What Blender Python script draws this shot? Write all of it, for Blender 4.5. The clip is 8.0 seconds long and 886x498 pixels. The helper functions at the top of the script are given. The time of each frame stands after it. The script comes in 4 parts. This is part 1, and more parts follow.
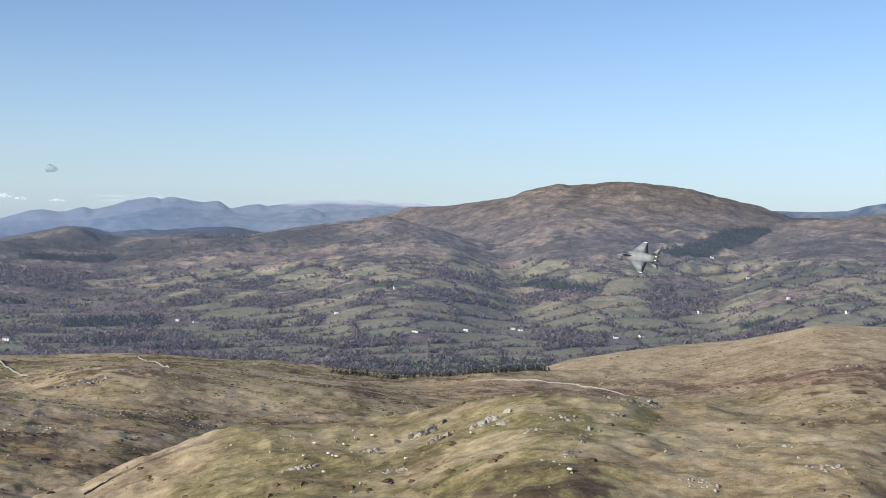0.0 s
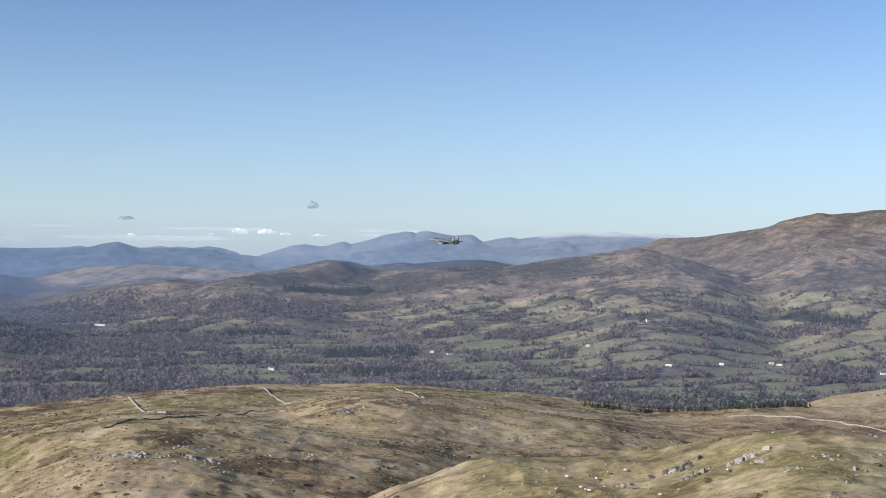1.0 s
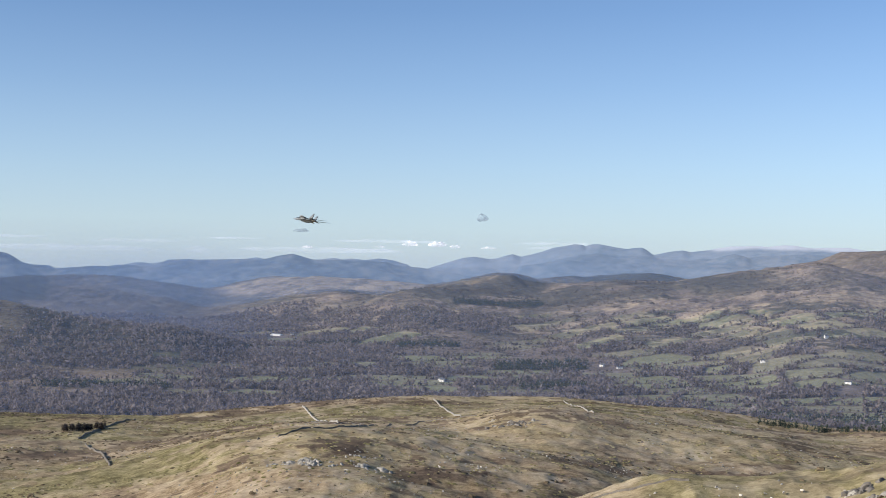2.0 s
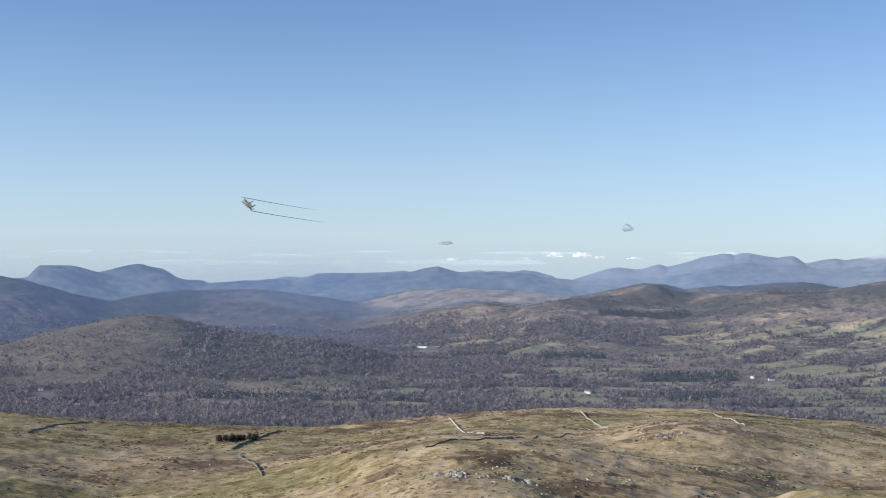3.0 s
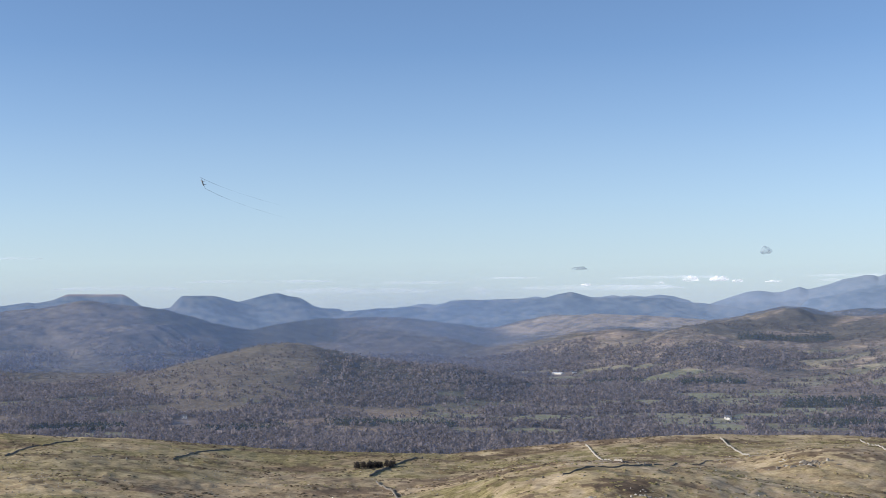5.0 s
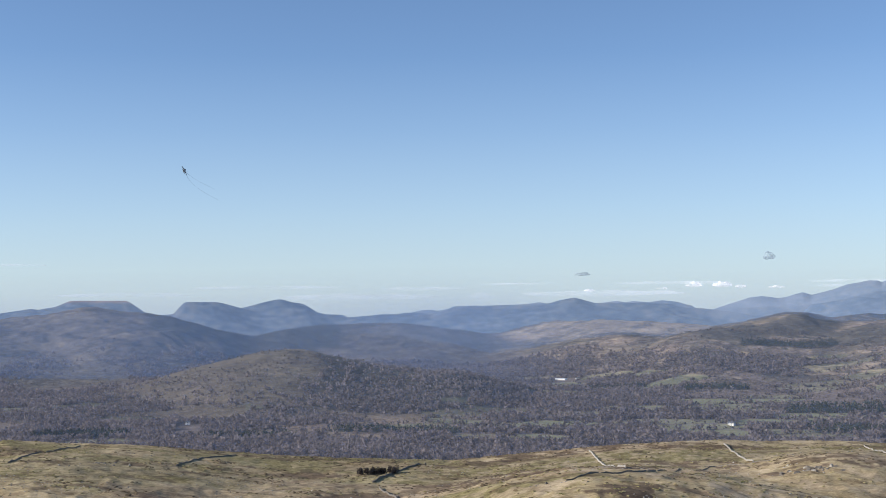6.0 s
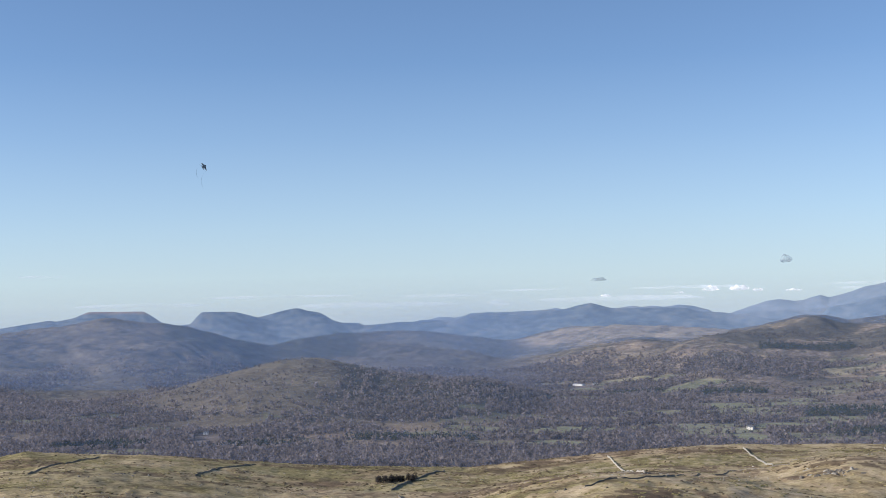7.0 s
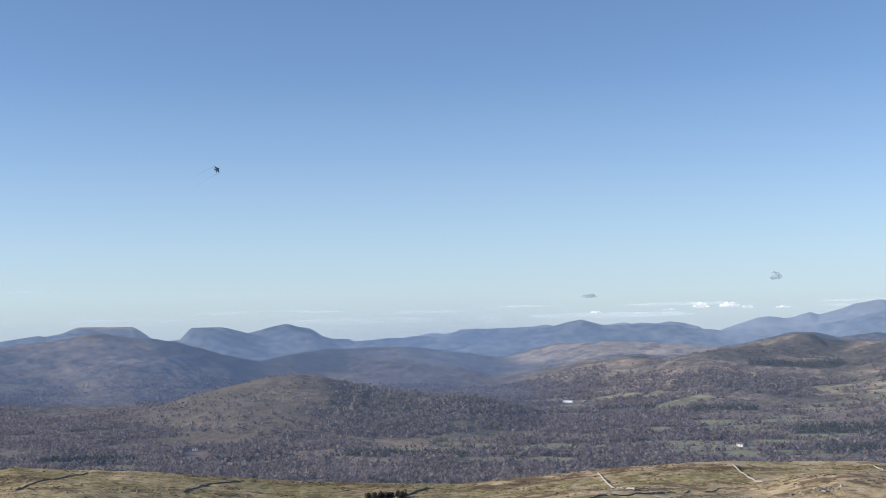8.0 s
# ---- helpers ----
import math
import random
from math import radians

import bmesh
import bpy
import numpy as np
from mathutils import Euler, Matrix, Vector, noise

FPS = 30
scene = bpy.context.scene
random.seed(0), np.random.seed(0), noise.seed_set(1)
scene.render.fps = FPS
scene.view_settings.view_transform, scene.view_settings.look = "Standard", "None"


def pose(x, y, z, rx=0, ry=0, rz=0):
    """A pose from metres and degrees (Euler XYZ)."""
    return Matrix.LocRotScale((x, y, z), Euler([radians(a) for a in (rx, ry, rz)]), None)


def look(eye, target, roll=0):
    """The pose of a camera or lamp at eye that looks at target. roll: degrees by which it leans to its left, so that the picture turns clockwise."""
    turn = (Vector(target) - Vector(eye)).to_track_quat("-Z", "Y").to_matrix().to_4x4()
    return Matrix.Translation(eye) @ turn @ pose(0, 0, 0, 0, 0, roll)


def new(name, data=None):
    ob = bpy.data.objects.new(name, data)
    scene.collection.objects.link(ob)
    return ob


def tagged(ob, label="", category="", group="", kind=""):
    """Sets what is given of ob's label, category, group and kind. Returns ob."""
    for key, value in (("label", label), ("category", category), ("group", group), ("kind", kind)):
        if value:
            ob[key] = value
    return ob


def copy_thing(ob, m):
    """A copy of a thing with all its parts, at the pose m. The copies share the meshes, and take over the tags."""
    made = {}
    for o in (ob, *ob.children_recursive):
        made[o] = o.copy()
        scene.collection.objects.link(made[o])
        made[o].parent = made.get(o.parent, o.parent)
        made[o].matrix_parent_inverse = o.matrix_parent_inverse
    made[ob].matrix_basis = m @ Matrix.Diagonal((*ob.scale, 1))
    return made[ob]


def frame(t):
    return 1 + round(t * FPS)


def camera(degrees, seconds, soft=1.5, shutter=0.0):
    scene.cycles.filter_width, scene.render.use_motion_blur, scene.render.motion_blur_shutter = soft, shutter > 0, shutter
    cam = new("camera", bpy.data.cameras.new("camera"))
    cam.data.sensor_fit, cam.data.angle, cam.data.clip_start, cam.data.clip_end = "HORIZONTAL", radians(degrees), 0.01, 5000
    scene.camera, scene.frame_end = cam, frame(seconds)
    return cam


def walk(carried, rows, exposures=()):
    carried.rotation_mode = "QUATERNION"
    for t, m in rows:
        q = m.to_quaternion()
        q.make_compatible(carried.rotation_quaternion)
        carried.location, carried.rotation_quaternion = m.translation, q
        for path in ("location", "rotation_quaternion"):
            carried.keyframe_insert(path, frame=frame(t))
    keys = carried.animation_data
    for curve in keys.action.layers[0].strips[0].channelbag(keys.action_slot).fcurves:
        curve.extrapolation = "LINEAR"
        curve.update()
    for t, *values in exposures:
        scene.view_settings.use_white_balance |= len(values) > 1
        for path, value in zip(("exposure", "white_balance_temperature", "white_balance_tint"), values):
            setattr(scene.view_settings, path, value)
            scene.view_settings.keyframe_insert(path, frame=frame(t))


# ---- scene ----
EYE = 240.0
cam = camera(38.25, 8.0, soft=0.8)
TURNS = [
    (0.0, -15.307, -1.114, 1.000), (0.5, -9.356, -0.389, 0.624), (1.0, -4.052, 0.188, 0.565), (1.5, 0.000, 0.500, 0.800),
    (3.0, 10.015, 1.141, 0.210), (3.5, 12.896, 1.543, -0.137), (4.0, 14.854, 1.837, -0.345), (4.5, 15.823, 2.112, -0.405),
    (6.0, 16.111, 2.605, -0.575), (6.5, 16.333, 2.746, -0.951), (7.0, 16.809, 2.931, -1.261), (7.5, 17.335, 3.229, -1.399),
    (8.0, 16.364, 3.648, -1.114),
]
walk(cam, [(t, pose(0.3, 0.2, EYE, 90 + pitch, 0, yaw) @ pose(0, 0, 0, 0, 0, roll)) for t, yaw, pitch, roll in TURNS],
     exposures=[(0.0, 0.31, 6550, 11), (1.5, 0.34, 6550, 11), (3.0, 0.4, 6550, 11), (8.0, 0.4, 6550, 11)])

# ---- world and sun ----
SUN_BEARING, SUN_HEIGHT = -115.0, 22.0   # degrees: bearing clockwise from straight ahead, height over the horizon
world = bpy.data.worlds.new("sky")
scene.world = world
world.use_nodes = True
wn, wl = world.node_tree.nodes, world.node_tree.links
sky = wn.new("ShaderNodeTexSky")
sky.sky_type, sky.sun_disc = "NISHITA", False
sky.sun_elevation, sky.sun_rotation = radians(SUN_HEIGHT), radians(SUN_BEARING)
sky.altitude, sky.air_density, sky.dust_density, sky.ozone_density = 1000, 0.77, 0.14, 3.2
wn["Background"].inputs["Strength"].default_value = 0.115
wl.new(sky.outputs[0], wn["Background"].inputs["Color"])
sun = new("sun", bpy.data.lights.new("sun", "SUN"))
sun.data.energy, sun.data.angle, sun.data.color = 4.3, radians(0.53), (1.0, 0.925, 0.82)
b, h = radians(SUN_BEARING), radians(SUN_HEIGHT)
sun.matrix_world = look((0, 0, 0), (-math.sin(b) * math.cos(h), -math.cos(b) * math.cos(h), -math.sin(h)))
sun.location = (-300, 0, 600)


# ---- materials ----
def shader(name):
    m = bpy.data.materials.new(name)
    m.use_nodes = True
    return m, m.node_tree.nodes, m.node_tree.links, m.node_tree.nodes["Principled BSDF"]


def noise_node(n, l, scale, detail=5.0, rough=0.6, stretch=(1, 1, 1), space="pos"):
    src = n.new("ShaderNodeNewGeometry").outputs["Position"] if space == "pos" else n.new("ShaderNodeTexCoord").outputs["Object"]
    mp = n.new("ShaderNodeMapping")
    mp.inputs["Scale"].default_value = stretch
    l.new(src, mp.inputs["Vector"])
    t = n.new("ShaderNodeTexNoise")
    t.inputs["Scale"].default_value, t.inputs["Detail"].default_value, t.inputs["Roughness"].default_value = scale, detail, rough
    l.new(mp.outputs[0], t.inputs["Vector"])
    return t.outputs["Fac"]


def ramp(n, l, fac, stops):
    r = n.new("ShaderNodeValToRGB")
    e = r.color_ramp.elements
    while len(e) < len(stops):
        e.new(0.5)
    for el, (p, c) in zip(e, stops):
        el.position, el.color = p, (*c, 1) if len(c) == 3 else c
    l.new(fac, r.inputs[0])
    return r.outputs["Color"]


def mix(n, l, fac, a, b, how="MIX"):
    m = n.new("ShaderNodeMix")
    m.data_type, m.blend_type = "RGBA", how
    for sock, v in ((m.inputs[0], fac), (m.inputs[6], a), (m.inputs[7], b)):
        if isinstance(v, (int, float)):
            sock.default_value = v
        elif isinstance(v, tuple):
            sock.default_value = (*v, 1)
        else:
            l.new(v, sock)
    return m.outputs[2]


def bump(n, l, bsdf, height, strength, distance):
    b_ = n.new("ShaderNodeBump")
    b_.inputs["Strength"].default_value, b_.inputs["Distance"].default_value = strength, distance
    l.new(height, b_.inputs["Height"])
    l.new(b_.outputs[0], bsdf.inputs["Normal"])


def varied(name, dark, light, scale, rough=0.85, metal=0.0, relief=0.0, spread=0.15, space="obj"):
    """A material that varies between two colours at two scales, and from object to object."""
    m, n, l, p = shader(name)
    big = noise_node(n, l, scale, 4, 0.6, space=space)
    fine = noise_node(n, l, scale * 7, 3, 0.6, space=space)
    f = mix(n, l, 0.35, big, fine)
    c = ramp(n, l, f, [(0.3, dark), (0.7, light)])
    info = n.new("ShaderNodeObjectInfo")
    v = ramp(n, l, info.outputs["Random"], [(0, (1 - spread,) * 3), (1, (1 + spread,) * 3)])
    c = mix(n, l, 1.0, c, v, "MULTIPLY")
    l.new(c, p.inputs["Base Color"])
    p.inputs["Roughness"].default_value, p.inputs["Metallic"].default_value = rough, metal
    if relief:
        bump(n, l, p, fine, 0.6, relief)
    return m


def island_mat(name, dark, light, rough=0.9, airy=0.0):
    """For many pieces joined in one mesh: each piece takes a shade of its own."""
    m, n, l, p = shader(name)
    g = n.new("ShaderNodeNewGeometry")
    patch = mix(n, l, 0.55, noise_node(n, l, 0.012, 4, 0.6), noise_node(n, l, 0.11, 1, 0.5))
    f = mix(n, l, 0.8, g.outputs["Random Per Island"], patch)
    c = ramp(n, l, f, [(0.33, dark), (0.67, light)])
    l.new(c, p.inputs["Base Color"])
    p.inputs["Roughness"].default_value = rough
    p.inputs["Specular IOR Level"].default_value = 0.1
    if airy:
        # light passes through and between the twigs
        t = n.new("ShaderNodeBsdfTranslucent")
        l.new(c, t.inputs["Color"])
        clear = n.new("ShaderNodeBsdfTransparent")
        m1, m2 = n.new("ShaderNodeMixShader"), n.new("ShaderNodeMixShader")
        m1.inputs[0].default_value, m2.inputs[0].default_value = 0.5, airy
        l.new(p.outputs[0], m1.inputs[1])
        l.new(t.outputs[0], m1.inputs[2])
        l.new(m1.outputs[0], m2.inputs[1])
        l.new(clear.outputs[0], m2.inputs[2])
        l.new(m2.outputs[0], n["Material Output"].inputs["Surface"])
    return m


def land_material():
    """Ground cover: dry moor grass, with green pasture, bracken, wood floor and heather where the cover says so."""
    m, n, l, p = shader("upland ground")
    big = noise_node(n, l, 0.011, 6, 0.65, (1, 1.0, 1))
    mid = noise_node(n, l, 0.045, 9, 0.78)
    fine = noise_node(n, l, 0.45, 5, 0.7)
    tiny = noise_node(n, l, 1.7, 3, 0.6)
    f = mix(n, l, 0.55, mix(n, l, 0.65, big, mid), mix(n, l, 0.4, noise_node(n, l, 0.16, 7, 0.78, (0.7, 1, 1)), fine))
    grass = ramp(n, l, f, [(0.43, (0.21, 0.155, 0.088)), (0.475, (0.33, 0.255, 0.145)), (0.515, (0.44, 0.35, 0.205)), (0.57, (0.57, 0.47, 0.30))])
    green = ramp(n, l, f, [(0.44, (0.085, 0.08, 0.03)), (0.48, (0.165, 0.152, 0.06)), (0.52, (0.24, 0.215, 0.095)), (0.57, (0.40, 0.34, 0.18))])
    brack = ramp(n, l, f, [(0.43, (0.11, 0.068, 0.05)), (0.49, (0.25, 0.165, 0.115)), (0.57, (0.44, 0.32, 0.225))])
    wood = ramp(n, l, f, [(0.42, (0.10, 0.087, 0.085)), (0.5, (0.17, 0.145, 0.138)), (0.58, (0.26, 0.22, 0.20))])
    heath = ramp(n, l, f, [(0.43, (0.085, 0.066, 0.06)), (0.48, (0.17, 0.135, 0.118)), (0.53, (0.25, 0.205, 0.178)), (0.58, (0.38, 0.325, 0.28))])
    field = ramp(n, l, f, [(0.42, (0.16, 0.17, 0.10)), (0.5, (0.24, 0.245, 0.15)), (0.58, (0.33, 0.32, 0.21))])
    slate = ramp(n, l, f, [(0.44, (0.045, 0.041, 0.04)), (0.5, (0.11, 0.096, 0.086)), (0.56, (0.24, 0.205, 0.17))])
    a = n.new("ShaderNodeVertexColor")
    a.layer_name = "cover"
    s = n.new("ShaderNodeSeparateColor")
    l.new(a.outputs["Color"], s.inputs[0])
    a2 = n.new("ShaderNodeVertexColor")
    a2.layer_name = "cover_far"
    s2 = n.new("ShaderNodeSeparateColor")
    l.new(a2.outputs["Color"], s2.inputs[0])
    c = mix(n, l, s.outputs[0], grass, green)
    c = mix(n, l, s.outputs[1], c, brack)
    c = mix(n, l, s2.outputs[0], c, heath)
    c = mix(n, l, s2.outputs[1], c, field)
    c = mix(n, l, s2.outputs[2], c, slate)
    c = mix(n, l, s.outputs[2], c, wood)
    a3 = n.new("ShaderNodeVertexColor")
    a3.layer_name = "cover_more"
    s3 = n.new("ShaderNodeSeparateColor")
    l.new(a3.outputs["Color"], s3.inputs[0])
    peat = ramp(n, l, f, [(0.40, (0.05, 0.035, 0.03)), (0.5, (0.11, 0.075, 0.055)), (0.60, (0.24, 0.165, 0.11))])
    straw = ramp(n, l, f, [(0.42, (0.30, 0.23, 0.145)), (0.5, (0.46, 0.365, 0.245)), (0.58, (0.62, 0.51, 0.36))])
    # Dark forest floor; the same colour paints shade on the western slopes.
    forest_and_shade = ramp(n, l, f, [(0.40, (0.03, 0.037, 0.036)), (0.5, (0.048, 0.054, 0.05)), (0.60, (0.08, 0.078, 0.07))])
    c = mix(n, l, s3.outputs[1], c, straw)
    c = mix(n, l, s3.outputs[0], c, peat)
    c = mix(n, l, s3.outputs[2], c, forest_and_shade)
    l.new(c, p.inputs["Base Color"])
    p.inputs["Roughness"].default_value = 0.95
    p.inputs["Specular IOR Level"].default_value = 0.1
    bump(n, l, p, mix(n, l, 0.5, fine, tiny), 0.7, 0.5)
    return m


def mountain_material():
    """Distant mountains: a plain backdrop, snow on the high range; haze is painted in as blue colour and glow."""
    m, n, l, p = shader("haze-tinted glowing mountains")
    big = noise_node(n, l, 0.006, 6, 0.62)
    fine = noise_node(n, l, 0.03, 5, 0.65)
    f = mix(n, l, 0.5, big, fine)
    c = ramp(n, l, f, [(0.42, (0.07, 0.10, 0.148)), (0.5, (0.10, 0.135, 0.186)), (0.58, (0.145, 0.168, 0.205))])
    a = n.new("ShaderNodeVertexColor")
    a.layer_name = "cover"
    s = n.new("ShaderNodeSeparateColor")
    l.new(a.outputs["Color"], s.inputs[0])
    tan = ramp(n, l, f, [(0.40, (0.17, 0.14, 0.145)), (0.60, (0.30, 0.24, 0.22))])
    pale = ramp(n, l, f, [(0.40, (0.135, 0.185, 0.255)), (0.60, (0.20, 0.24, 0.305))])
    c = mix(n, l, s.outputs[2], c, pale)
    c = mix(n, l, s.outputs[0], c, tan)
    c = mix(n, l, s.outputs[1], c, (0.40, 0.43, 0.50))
    # The slopes emit their own blue, which imitates haze over them.
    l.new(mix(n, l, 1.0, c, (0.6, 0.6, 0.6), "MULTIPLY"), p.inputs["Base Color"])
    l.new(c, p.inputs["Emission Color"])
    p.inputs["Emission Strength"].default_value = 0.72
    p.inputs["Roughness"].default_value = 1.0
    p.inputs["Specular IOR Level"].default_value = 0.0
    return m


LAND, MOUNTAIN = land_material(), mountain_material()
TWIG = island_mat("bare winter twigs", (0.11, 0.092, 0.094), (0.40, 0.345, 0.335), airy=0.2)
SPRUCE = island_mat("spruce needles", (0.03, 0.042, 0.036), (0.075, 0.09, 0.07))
SCRUB = island_mat("dark hill scrub", (0.05, 0.043, 0.042), (0.17, 0.14, 0.125))
HEDGE = island_mat("hedge twigs", (0.07, 0.062, 0.06), (0.15, 0.13, 0.12), airy=0.2)
STONE = varied("grey lichened stone", (0.19, 0.178, 0.155), (0.50, 0.465, 0.40), 0.6, 0.9, relief=0.1)
# Shaded copy of STONE: wall shade painted in; also for chimneys and trunks.
DARK_SHADE_STONE = varied("weathered stone darkened as shade", (0.085, 0.076, 0.065), (0.26, 0.23, 0.19), 0.6, 0.9, relief=0.1)
SCREE = island_mat("scattered stones", (0.14, 0.13, 0.115), (0.46, 0.43, 0.375))
RUSH = island_mat("dark heather and rushes", (0.075, 0.06, 0.04), (0.20, 0.15, 0.09))
TUSSOCK = island_mat("rough grass tussocks", (0.13, 0.12, 0.045), (0.38, 0.32, 0.165))
WHITEWASH = varied("whitewashed render", (0.62, 0.60, 0.56), (0.82, 0.80, 0.76), 0.5, 0.8)
SLATE_ROOF = varied("slate roof", (0.06, 0.065, 0.075), (0.14, 0.14, 0.15), 0.8, 0.6)
SHEET_ROOF = varied("pale sheet roof", (0.55, 0.57, 0.6), (0.75, 0.77, 0.8), 0.3, 0.5)
GLASS = varied("window pane", (0.02, 0.025, 0.03), (0.05, 0.055, 0.06), 1, 0.1)
WOODWORK = varied("painted door", (0.08, 0.10, 0.07), (0.14, 0.16, 0.11), 1, 0.6)
WOOL = varied("sheep fleece", (0.55, 0.5, 0.42), (0.8, 0.77, 0.68), 6, 1.0)
DARKFACE = varied("sheep face", (0.1, 0.09, 0.08), (0.3, 0.27, 0.23), 5, 0.9)
GREYPAINT = varied("matt grey aircraft paint", (0.15, 0.167, 0.177), (0.25, 0.27, 0.28), 0.45, 0.6, spread=0.0)
DARKPAINT = varied("dark grey aircraft paint", (0.07, 0.075, 0.08), (0.13, 0.135, 0.14), 0.5, 0.5, spread=0.0)
TITANIUM = varied("heat-stained titanium", (0.28, 0.25, 0.22), (0.6, 0.56, 0.5), 1.2, 0.4, 0.9, spread=0.0)
CANOPY_GLASS = varied("tinted canopy", (0.015, 0.018, 0.02), (0.03, 0.033, 0.036), 1, 0.08, spread=0.0)
WHITE_TIP = varied("white aircraft paint", (0.7, 0.7, 0.68), (0.85, 0.85, 0.83), 1, 0.4, spread=0.0)


def veil(name, colour, density, scale, glow=0.0):
    """Thin cloud or vapour: lit, ragged, with clear sky between; glow adds emitted brightness."""
    m, n, l, p = shader(name)
    p.inputs["Base Color"].default_value, p.inputs["Roughness"].default_value = (*colour, 1), 1.0
    p.inputs["Specular IOR Level"].default_value = 0
    p.inputs["Emission Color"].default_value, p.inputs["Emission Strength"].default_value = (*colour, 1), glow
    f = noise_node(n, l, scale, 4, 0.6)
    l.new(ramp(n, l, f, [(0.35, (0, 0, 0)), (0.65, (density,) * 3)]), p.inputs["Alpha"])
    return m


GREY_CLOUD = veil("small grey cloud", (0.30, 0.36, 0.44), 0.5, 0.05)
# White and layer clouds glow a little, which imitates sunlit brightness.
WHITE_CLOUD = veil("white cumulus", (0.86, 0.85, 0.87), 0.6, 0.03, 0.38)
HIGH_CLOUD = veil("thin layer cloud", (0.74, 0.78, 0.84), 0.22, 0.012, 0.45)

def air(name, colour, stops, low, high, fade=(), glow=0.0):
    """For sheets that stand in for hazy air: scatters sun and sky both ways, thicker or thinner with height; the far
    backdrop sheet glows instead.
    """
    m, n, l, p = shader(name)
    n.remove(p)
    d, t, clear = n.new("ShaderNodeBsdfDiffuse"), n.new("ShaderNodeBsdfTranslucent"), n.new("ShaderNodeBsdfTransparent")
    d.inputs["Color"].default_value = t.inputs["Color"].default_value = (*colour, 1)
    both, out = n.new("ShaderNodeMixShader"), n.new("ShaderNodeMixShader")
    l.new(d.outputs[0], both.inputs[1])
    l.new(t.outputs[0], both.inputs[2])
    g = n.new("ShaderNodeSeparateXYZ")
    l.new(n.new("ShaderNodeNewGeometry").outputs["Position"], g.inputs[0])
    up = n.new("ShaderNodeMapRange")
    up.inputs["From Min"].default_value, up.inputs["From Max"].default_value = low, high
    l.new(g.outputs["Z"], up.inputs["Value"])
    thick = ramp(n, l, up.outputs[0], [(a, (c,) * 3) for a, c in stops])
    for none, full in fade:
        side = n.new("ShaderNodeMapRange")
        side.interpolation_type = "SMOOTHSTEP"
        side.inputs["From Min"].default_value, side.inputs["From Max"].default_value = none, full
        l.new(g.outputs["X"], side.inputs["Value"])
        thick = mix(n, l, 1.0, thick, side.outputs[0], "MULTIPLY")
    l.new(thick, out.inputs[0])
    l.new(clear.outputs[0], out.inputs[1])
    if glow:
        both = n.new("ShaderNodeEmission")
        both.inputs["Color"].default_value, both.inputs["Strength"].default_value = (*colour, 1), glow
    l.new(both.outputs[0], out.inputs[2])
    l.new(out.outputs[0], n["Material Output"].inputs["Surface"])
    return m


# Haze is put into tinted sheets before the valley, fells and mountains.
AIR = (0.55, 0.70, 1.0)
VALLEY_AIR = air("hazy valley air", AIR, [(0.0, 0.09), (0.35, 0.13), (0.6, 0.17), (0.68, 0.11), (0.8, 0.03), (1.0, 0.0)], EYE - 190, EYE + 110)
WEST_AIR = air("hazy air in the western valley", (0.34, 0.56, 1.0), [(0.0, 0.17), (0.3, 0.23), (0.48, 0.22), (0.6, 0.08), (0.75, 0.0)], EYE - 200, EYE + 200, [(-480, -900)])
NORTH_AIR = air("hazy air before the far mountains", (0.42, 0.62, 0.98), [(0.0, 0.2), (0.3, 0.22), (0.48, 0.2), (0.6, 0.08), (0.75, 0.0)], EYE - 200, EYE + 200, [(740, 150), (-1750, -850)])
# Horizon haze painted in as glow, fading with height.
SKY_AIR = air("glowing haze on the horizon", (0.71, 0.865, 0.985), [(0.0, 0.75), (0.2, 0.72), (0.3, 0.6), (0.5, 0.34), (0.75, 0.12), (1.0, 0.0)], EYE - 200, EYE + 980, glow=0.56)
VAPOUR = veil("wingtip vapour", (0.13, 0.17, 0.22), 0.36, 0.012)


# ---- the lie of the land ----
GRID = np.random.default_rng(5).random((256, 256))


def smooth_noise(x, y):
    xi, yi = np.floor(x).astype(int), np.floor(y).astype(int)
    fx, fy = x - xi, y - yi
    fx, fy = fx * fx * (3 - 2 * fx), fy * fy * (3 - 2 * fy)
    g = lambda i, j: GRID[(xi + i) & 255, (yi + j) & 255]
    return (g(0, 0) * (1 - fx) + g(1, 0) * fx) * (1 - fy) + (g(0, 1) * (1 - fx) + g(1, 1) * fx) * fy


def fractal(x, y, size, octaves=4, gain=0.5):
    total, amp, norm = 0, 1.0, 0
    for k in range(octaves):
        total = total + amp * (smooth_noise(x / size + 17.3 * k, y / size + 9.1 * k) - 0.5)
        norm, amp, size = norm + amp, amp * gain, size / 2.03
    return total / norm * 2


